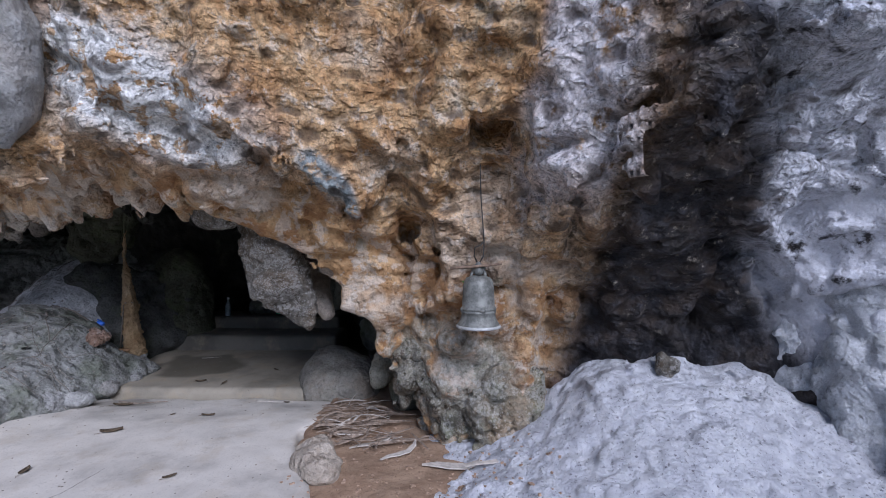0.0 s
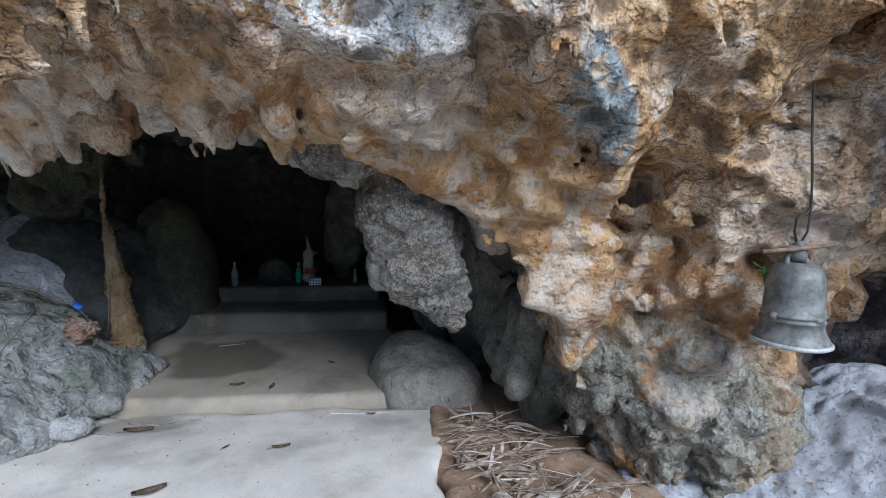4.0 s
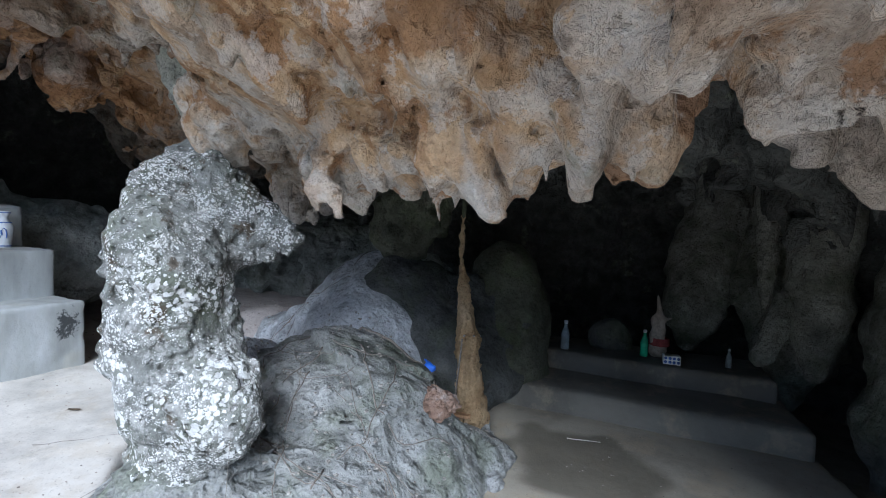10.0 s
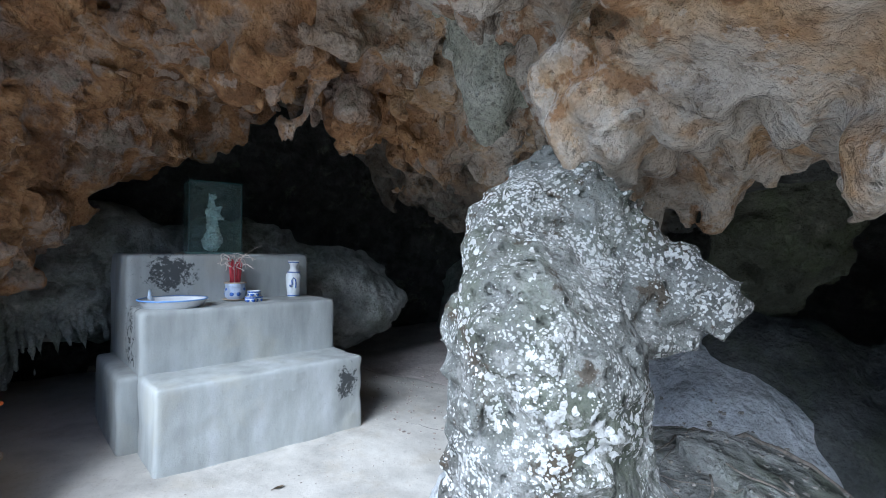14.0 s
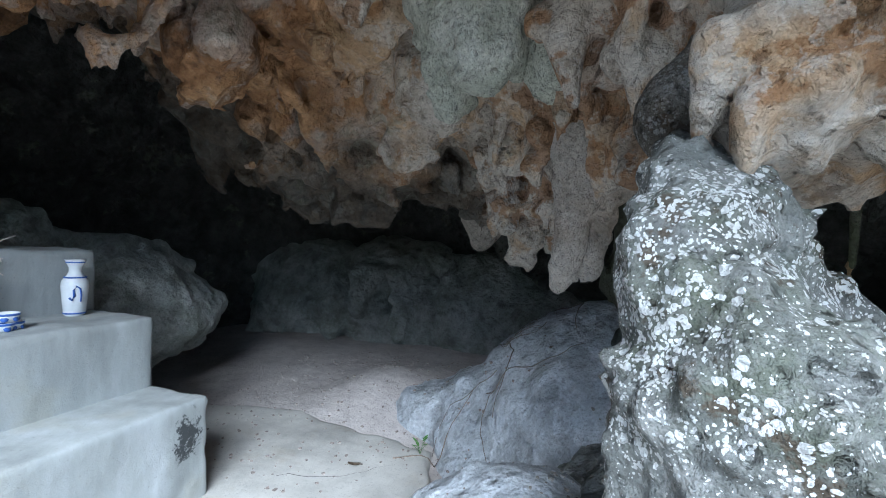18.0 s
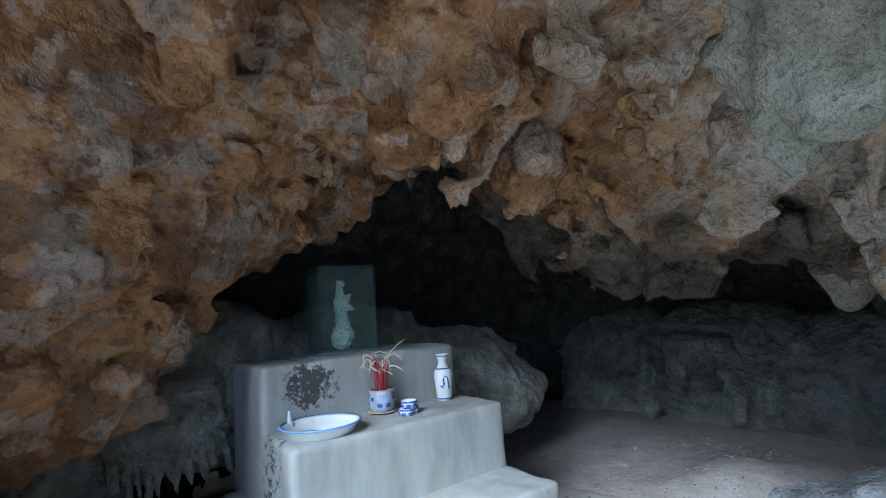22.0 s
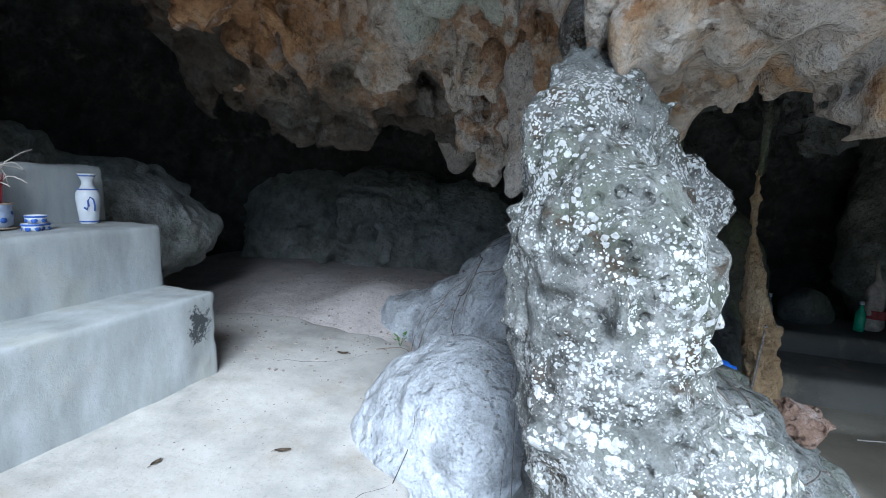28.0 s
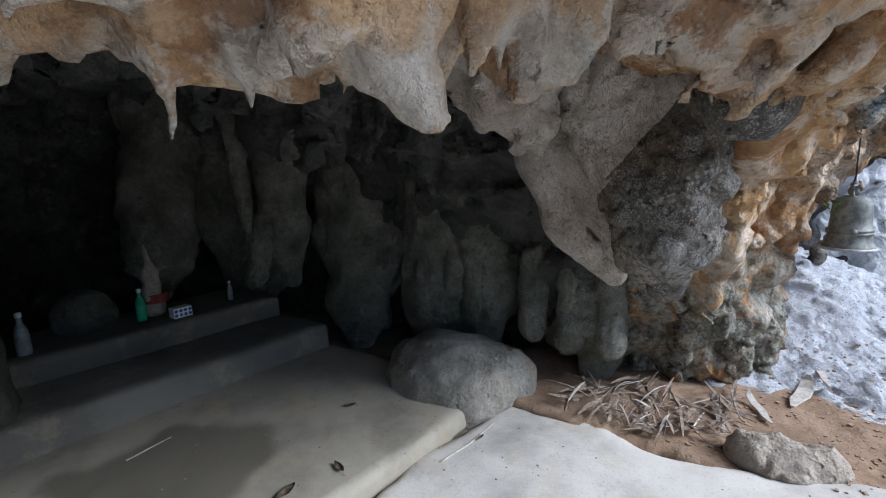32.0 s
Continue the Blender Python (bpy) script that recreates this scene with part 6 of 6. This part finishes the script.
def seat(x, y, turn, top=1.3, sink=0.0):
    """A pose lying on the surface under (x, y)."""
    p, n = ground_at(x, y, top)
    q = Vector((0, 0, 1)).rotation_difference(n).to_matrix().to_4x4()
    return Matrix.Translation(p + n * (0.003 - sink)) @ q @ pose(0, 0, 0, 0, 0, turn)


def leaf_mesh(length, wide, curl):
    bm = bmesh.new()
    rows = []
    for k in range(7):
        u = k / 6
        w = wide * math.sin(math.pi * min(0.98, u * 0.94 + 0.04)) ** 0.8
        rows.append([bm.verts.new(((u - 0.5) * length, s * w * 0.5, curl * (abs(s) * 0.6 + (u - 0.5) ** 2 * 2) * wide + 0.002)) for s in (-1, 0, 1)])
    for a, b in zip(rows, rows[1:]):
        for j in range(2):
            bm.faces.new((a[j], b[j], b[j + 1], a[j + 1]))
    return bm


def leaf(x, y, turn, length, material=None, top=1.0):
    ob = thing("dry_leaf", (0, 0, 0), "curled brown dry leaf lying on the floor", "leaf", "fallen leaves")
    ob.matrix_world = seat(x, y, turn, top)
    blade = leaf_mesh(length, length * 0.42, lr.uniform(0.25, 0.6))
    bmesh.ops.solidify(blade, geom=blade.faces[:], thickness=0.0015)
    part("blade", smooth_all(blade), material or LEAF, ob)
    part("stalk", tube([(-0.5 * length, 0, 0.004), (-0.62 * length, 0.01, 0.003), (-0.72 * length, 0.0, 0.002)], 0.0016, 5), LEAF, ob)


for lx, ly, la, ll in ((-2.27, 4.45, 20, 0.12), (-2.88, 4.0, 25, 0.17), (-1.69, 4.98, 0, 0.06), (-2.64, 4.5, 60, 0.06), (-3.0, 3.3, 100, 0.12), (-1.9, 3.2, 40, 0.09), (-3.35, 4.82, 5, 0.2), (-2.84, 5.4, 10, 0.12), (-2.54, 5.35, 80, 0.1), (-2.1, 5.8, 150, 0.08), (-1.5, 2.7, 15, 0.1), (-6.5, 4.6, 30, 0.08), (-7.0, 4.3, 100, 0.07), (-6.9, 5.9, 15, 0.09), (-6.2, 3.9, 70, 0.06), (-5.9, 3.4, 10, 0.07)):
    leaf(lx, ly, la, ll)


def twig(points, radius, label, material, name="twig", top=1.3, lift=0.0, group="twigs", taper=0.5, steps=6):
    """A stick or root laid along plan points on whatever is below."""
    pts, last = [], None
    fine = []
    for a, b in zip(points, points[1:]):
        n = max(2, int(math.hypot(b[0] - a[0], b[1] - a[1]) / 0.05))
        fine += [(a[0] + (b[0] - a[0]) * k / n, a[1] + (b[1] - a[1]) * k / n) for k in range(n)]
    fine.append(points[-1])
    for x, y in fine:
        x, y = x + lr.gauss(0, 0.002), y + lr.gauss(0, 0.002)
        p, n = ground_at(x, y, top)
        pts.append(p + n * (radius * 0.5 + lift))
    base = pts[0].copy()
    ob = thing(name, base, label, name.replace("_", " "), group)
    part("stem", tube([p - base for p in pts], radius, steps, taper), material, ob)
    return ob


twig([(-2.05, 5.03), (-1.8, 5.0), (-1.5, 5.02)], 0.006, "thin pale stick lying at the foot of the step", PALE_DRIED)
twig([(-3.5, 4.97), (-3.25, 4.93), (-3.0, 5.02)], 0.007, "thin brown stick on the damp floor stain", DRIED)
twig([(-3.3, 6.3), (-3.05, 6.33)], 0.005, "short pale stick on the wet patch", PALE_DRIED)
twig([(-0.95, 2.9), (-0.7, 2.9), (-0.35, 2.75)], 0.009, "bleached bamboo strip along the floor's edge", PALE_DRIED)
twig([(-6.7, 6.1), (-6.45, 6.3), (-6.25, 6.62)], 0.006, "thin dark stick on the sandy floor", DRIED)
for k in range(22):
    x0, y0 = lr.uniform(-5.3, -4.2), lr.uniform(4.5, 5.9)
    ang, pts = lr.uniform(-1.3, 0.2), [(x0, y0)]
    for _ in range(lr.randint(5, 10)):
        ang += lr.gauss(0, 0.35)
        pts.append((pts[-1][0] + 0.1 * math.cos(ang), pts[-1][1] + 0.1 * math.sin(ang)))
    twig(pts, lr.uniform(0.002, 0.006), "thin grey root creeping down the pale rock mound", ROOT, "root", 1.25, group="roots on the mound")
twig([(-5.15, 5.75), (-4.8, 5.72), (-4.45, 5.75), (-4.2, 5.8), (-4.05, 5.85)], 0.014, "long grey root along the mound's crest", ROOT, "root", 1.3, group="roots on the mound")
for k in range(16):
    x0, y0 = lr.uniform(-6.4, -5.4), lr.uniform(6.4, 7.3)
    ang, pts = lr.uniform(-2.8, -0.6), [(x0, y0)]
    for _ in range(lr.randint(4, 8)):
        ang += lr.gauss(0, 0.4)
        pts.append((pts[-1][0] + 0.09 * math.cos(ang), pts[-1][1] + 0.09 * math.sin(ang)))
    twig(pts, lr.uniform(0.003, 0.007), "thin dark vine on the bluish boulder", ROOT, "vine", 1.4, group="vines on the boulder")
for sx, sy in ((-6.15, 6.05), (-6.55, 6.25), (0.2, 3.35), (-6.3, 5.75)):
    p, _ = ground_at(sx, sy)
    plant = thing("sprout", p, "small green fern sprout growing from the floor", "plant", "sprouts")
    for k in range(7):
        a, tall = k * 0.9 + lr.random(), lr.uniform(0.05, 0.11)
        stem = [(0, 0, 0), (0.02 * math.cos(a), 0.02 * math.sin(a), tall * 0.6), (0.05 * math.cos(a), 0.05 * math.sin(a), tall)]
        part("stem", tube(stem, 0.0015, 4), SPROUT, plant)
        part("leaf", shifted(leaf_mesh(0.05, 0.022, 0.4), Matrix.Translation(stem[-1]) @ pose(0, 0, 0, 0, -25, math.degrees(a))), SPROUT, plant)

# heap of bamboo sheaths between floor and rock
heap_thing = thing("sheath_heap", (-0.7, 4.15, 0.0), "heap of dry grey bamboo sheaths and splinters", "litter heap")
for k in range(260):
    x, y = lr.uniform(-1.12, -0.05), lr.uniform(3.72, 4.75)
    if x > -0.35 and y > 4.05 or x < -0.95 and y < 4.0:
        continue
    p, _ = ground_at(x, y, 0.6)
    if p.z > 0.12:
        continue
    a, length = lr.uniform(-0.9, 0.7) + (1.4 if lr.random() < 0.25 else 0), lr.uniform(0.1, 0.42)
    z0, dz, arch = p.z + lr.uniform(0.005, 0.07), lr.uniform(-0.03, 0.05), lr.uniform(0.0, 0.03)
    pts = [((t - 0.5) * length * math.cos(a) + x + 0.7, (t - 0.5) * length * math.sin(a) + y - 4.15, max(0.0, z0 + dz * (t - 0.5) + arch * (1 - (2 * t - 1) ** 2))) for t in (0, 0.25, 0.5, 0.75, 1)]
    nrm = Vector((lr.gauss(0, 0.5), lr.gauss(0, 0.5), 1)).normalized()
    part("sheath", ribbon(pts, lr.uniform(0.006, 0.03), 0.004, nrm), PALE_DRIED if lr.random() < 0.1 else DRIED, heap_thing)
for x, y, a, length, w in ((0.05, 3.4, -0.2, 0.42, 0.10), (0.35, 3.3, 0.25, 0.4, 0.05), (-0.35, 3.6, 0.5, 0.3, 0.06), (-0.6, 3.8, 0.3, 0.34, 0.06)):
    p, _ = ground_at(x, y, 0.9)
    if p.z > 0.15:
        continue
    husk = thing("bamboo_husk", p, "large bleached bamboo husk curled at its end", "husk", "bamboo husks", turn=math.degrees(a))
    part("blade", ribbon([(-0.5 * length, 0, 0.012), (-0.25 * length, 0.01, 0.02), (0, 0, 0.022), (0.3 * length, 0.01, 0.025), (0.5 * length, 0.02, 0.06), (0.54 * length, 0.02, 0.1)], w, 0.006), PALE_DRIED, husk)
rock("edge_stone", [ball((-0.98, 3.5, -0.02), (0.16, 0.24, 0.12)), ball((-0.86, 3.3, -0.02), (0.14, 0.18, 0.08))], plain_rock("tan_lump", (0.33, 0.27, 0.21), (0.50, 0.43, 0.35), (0.62, 0.56, 0.48), pits=0.7), "lump of pale broken mortar at the floor's edge", "stone", h=0.018, bands=((0.12, 0.03), (0.06, 0.02, 1)))
rock("ash_stone", [ball((1.66, 3.42, 0.70), (0.09, 0.07, 0.09))], SPECKLED, "small split white stone on top of the ash", "stone", h=0.014, bands=((0.06, 0.025), (0.03, 0.01)))
for k, (x, y, r) in enumerate(((-3.75, 4.72, 0.13), (-3.95, 4.62, 0.16), (-3.72, 5.12, 0.12), (-3.85, 5.3, 0.17), (-4.1, 4.45, 0.15), (-3.7, 5.5, 0.1))):
    rock("foot_stone", [ball((x, y, 0.02), (r, r * 0.85, r * 0.7), 30 * k)], GREY_ROCK, "pale stone wedged at the foot of the mound", "stone", group="stones at the mound's foot", h=0.018, bands=((0.15, 0.04), (0.06, 0.02, 1)))
MOUND_Z = ground_at(-4.03, 5.38, 1.0)[0].z
rock("offering_stone", [ball((-4.03, 5.38, MOUND_Z + 0.03), (0.075, 0.06, 0.06)), ball((-4.12, 5.34, MOUND_Z + 0.01), (0.06, 0.05, 0.045)), ball((-3.96, 5.33, MOUND_Z + 0.01), (0.05, 0.05, 0.05))], plain_rock("painted_lump", (0.20, 0.11, 0.07), (0.40, 0.26, 0.19), (0.72, 0.68, 0.64), pits=0.9), "brown and white lump of stone by the column", "stone", h=0.011, bands=((0.08, 0.035), (0.035, 0.018, 1), (0.02, 0.008)))
plank = thing("plank", (-4.08, 5.78, ground_at(-4.08, 5.78, 0.9)[0].z + 0.03), "short bare wooden board leaning by the stone column", "plank", turn=12)
part("board", box((-0.16, -0.035, -0.01), (0.14, 0.035, 0.012), 0.005), WOODEN, plank)
bag = thing("plastic_bag", (-4.26, 5.72, ground_at(-4.26, 5.72, 0.9)[0].z), "crumpled bright blue plastic bag", "plastic bag")
bg, _ = body_mesh("bag_body", [ball((0, 0, 0.03), (0.05, 0.04, 0.035)), horn((0, 0, 0.05), (-0.05, 0.02, 0.08), 0.02, 0.008)], BLUE_BAG, h=0.008, blend=0.02, bands=((0.03, 0.012),), origin=(0, 0, 0))
bag_body = new("bag_body", bg)
bag_body.parent = bag

# floor cracks, and crumbs too many to count


def crack(points, radius=0.004):
    pts = []
    for a, b in zip(points, points[1:]):
        for k in range(6):
            x, y = a[0] + (b[0] - a[0]) * k / 6 + lr.gauss(0, 0.012), a[1] + (b[1] - a[1]) * k / 6 + lr.gauss(0, 0.012)
            pts.append(ground_at(x, y, 1.0)[0] - Vector((0, 0, 0.5 * radius)))
    bm = tube(pts, radius, 5, 0.6)
    me = bpy.data.meshes.new("floor_crack")
    bm.to_mesh(me)
    bm.free()
    me.materials.append(CRACK)
    tagged(new("floor_crack", me), "thin dark crack in the concrete floor", "crack", "floor cracks", "structure")


for run in (((-0.8, 2.92), (-1.1, 2.84), (-1.5, 2.74)), ((-6.6, 3.6), (-6.3, 3.75), (-6.05, 3.8)), ((-6.2, 4.2), (-5.9, 4.5), (-5.8, 4.8)), ((-7.0, 3.3), (-6.7, 3.35)), ((-7.3, 5.6), (-6.9, 5.75), (-6.6, 6.1)), ((-2.9, 2.2), (-2.5, 3.0), (-2.4, 3.5))):
    crack(run)


def crumbs(name, count, where, small, large, material, label, top=1.3, high=1.2):
    """Many tiny angular stones in one mesh, sunk a little into what they lie on."""
    verts, quads = [], []
    faces = ((0, 3, 2, 1), (4, 5, 6, 7), (0, 1, 5, 4), (1, 2, 6, 5), (2, 3, 7, 6), (3, 0, 4, 7))
    for _ in range(count):
        x, y = where()
        p, tilt = ground_at(x, y, top)
        if tilt.z < 0.55 or p.z > high:
            continue
        s, a = lr.uniform(small, large) ** 1.0, lr.uniform(0, 6.28)
        n = len(verts)
        for dz in (-0.4, 0.5):
            for dx, dy in ((-1, -1), (1, -1), (1, 1), (-1, 1)):
                qx, qy = dx * s * lr.uniform(0.35, 0.75), dy * s * lr.uniform(0.25, 0.6)
                verts.append((p.x + qx * math.cos(a) - qy * math.sin(a), p.y + qx * math.sin(a) + qy * math.cos(a), p.z + dz * s * lr.uniform(0.5, 1.0)))
        quads += [[n + i for i in f] for f in faces]
    me = to_mesh(name, np.array(verts), np.array(quads), material, None, False)
    return tagged(new(name, me), label, "crumbs", "", "stuff")


crumbs("ash_crumbs", 420, lambda: (lr.uniform(0.2, 2.6), lr.uniform(2.0, 3.9)), 0.004, 0.014, tinted("charred_crumb", (0.30, 0.30, 0.33), 0.95, 0, 0.5, 60), "charred and grey crumbs strewn on the ash", 1.3, 0.74)
crumbs("earth_crumbs", 600, lambda: (lr.uniform(-1.1, 0.8), lr.uniform(2.2, 4.2)), 0.005, 0.022, tinted("earth_crumb", (0.34, 0.24, 0.17), 0.95, 0, 0.4, 60), "small clods and grit on the red earth", 0.5, 0.2)
crumbs("floor_grit", 420, lambda: (lr.uniform(-4.0, -1.2), lr.uniform(1.5, 6.6)), 0.003, 0.010, tinted("grit", (0.22, 0.19, 0.16), 0.95, 0, 0.5, 60), "grit and bits of leaf on the concrete floor")
crumbs("sand_grit", 700, lambda: (lr.uniform(-8.8, -5.6), lr.uniform(5.4, 8.6)), 0.005, 0.022, tinted("sand_crumb", (0.30, 0.25, 0.22), 0.95, 0, 0.5, 60), "small stones and grit on the sandy cave floor")
crumbs("terrace_grit", 260, lambda: (lr.uniform(-7.4, -5.4), lr.uniform(2.4, 5.6)), 0.003, 0.009, tinted("terrace_crumb", (0.28, 0.24, 0.21), 0.95, 0, 0.5, 60), "fine grit on the terrace floor")
crumbs("mound_grit", 500, lambda: (lr.uniform(-5.6, -3.8), lr.uniform(4.3, 6.0)), 0.005, 0.02, tinted("mound_crumb", (0.30, 0.28, 0.25), 0.95, 0, 0.5, 60), "soil crumbs caught on the rock mound")
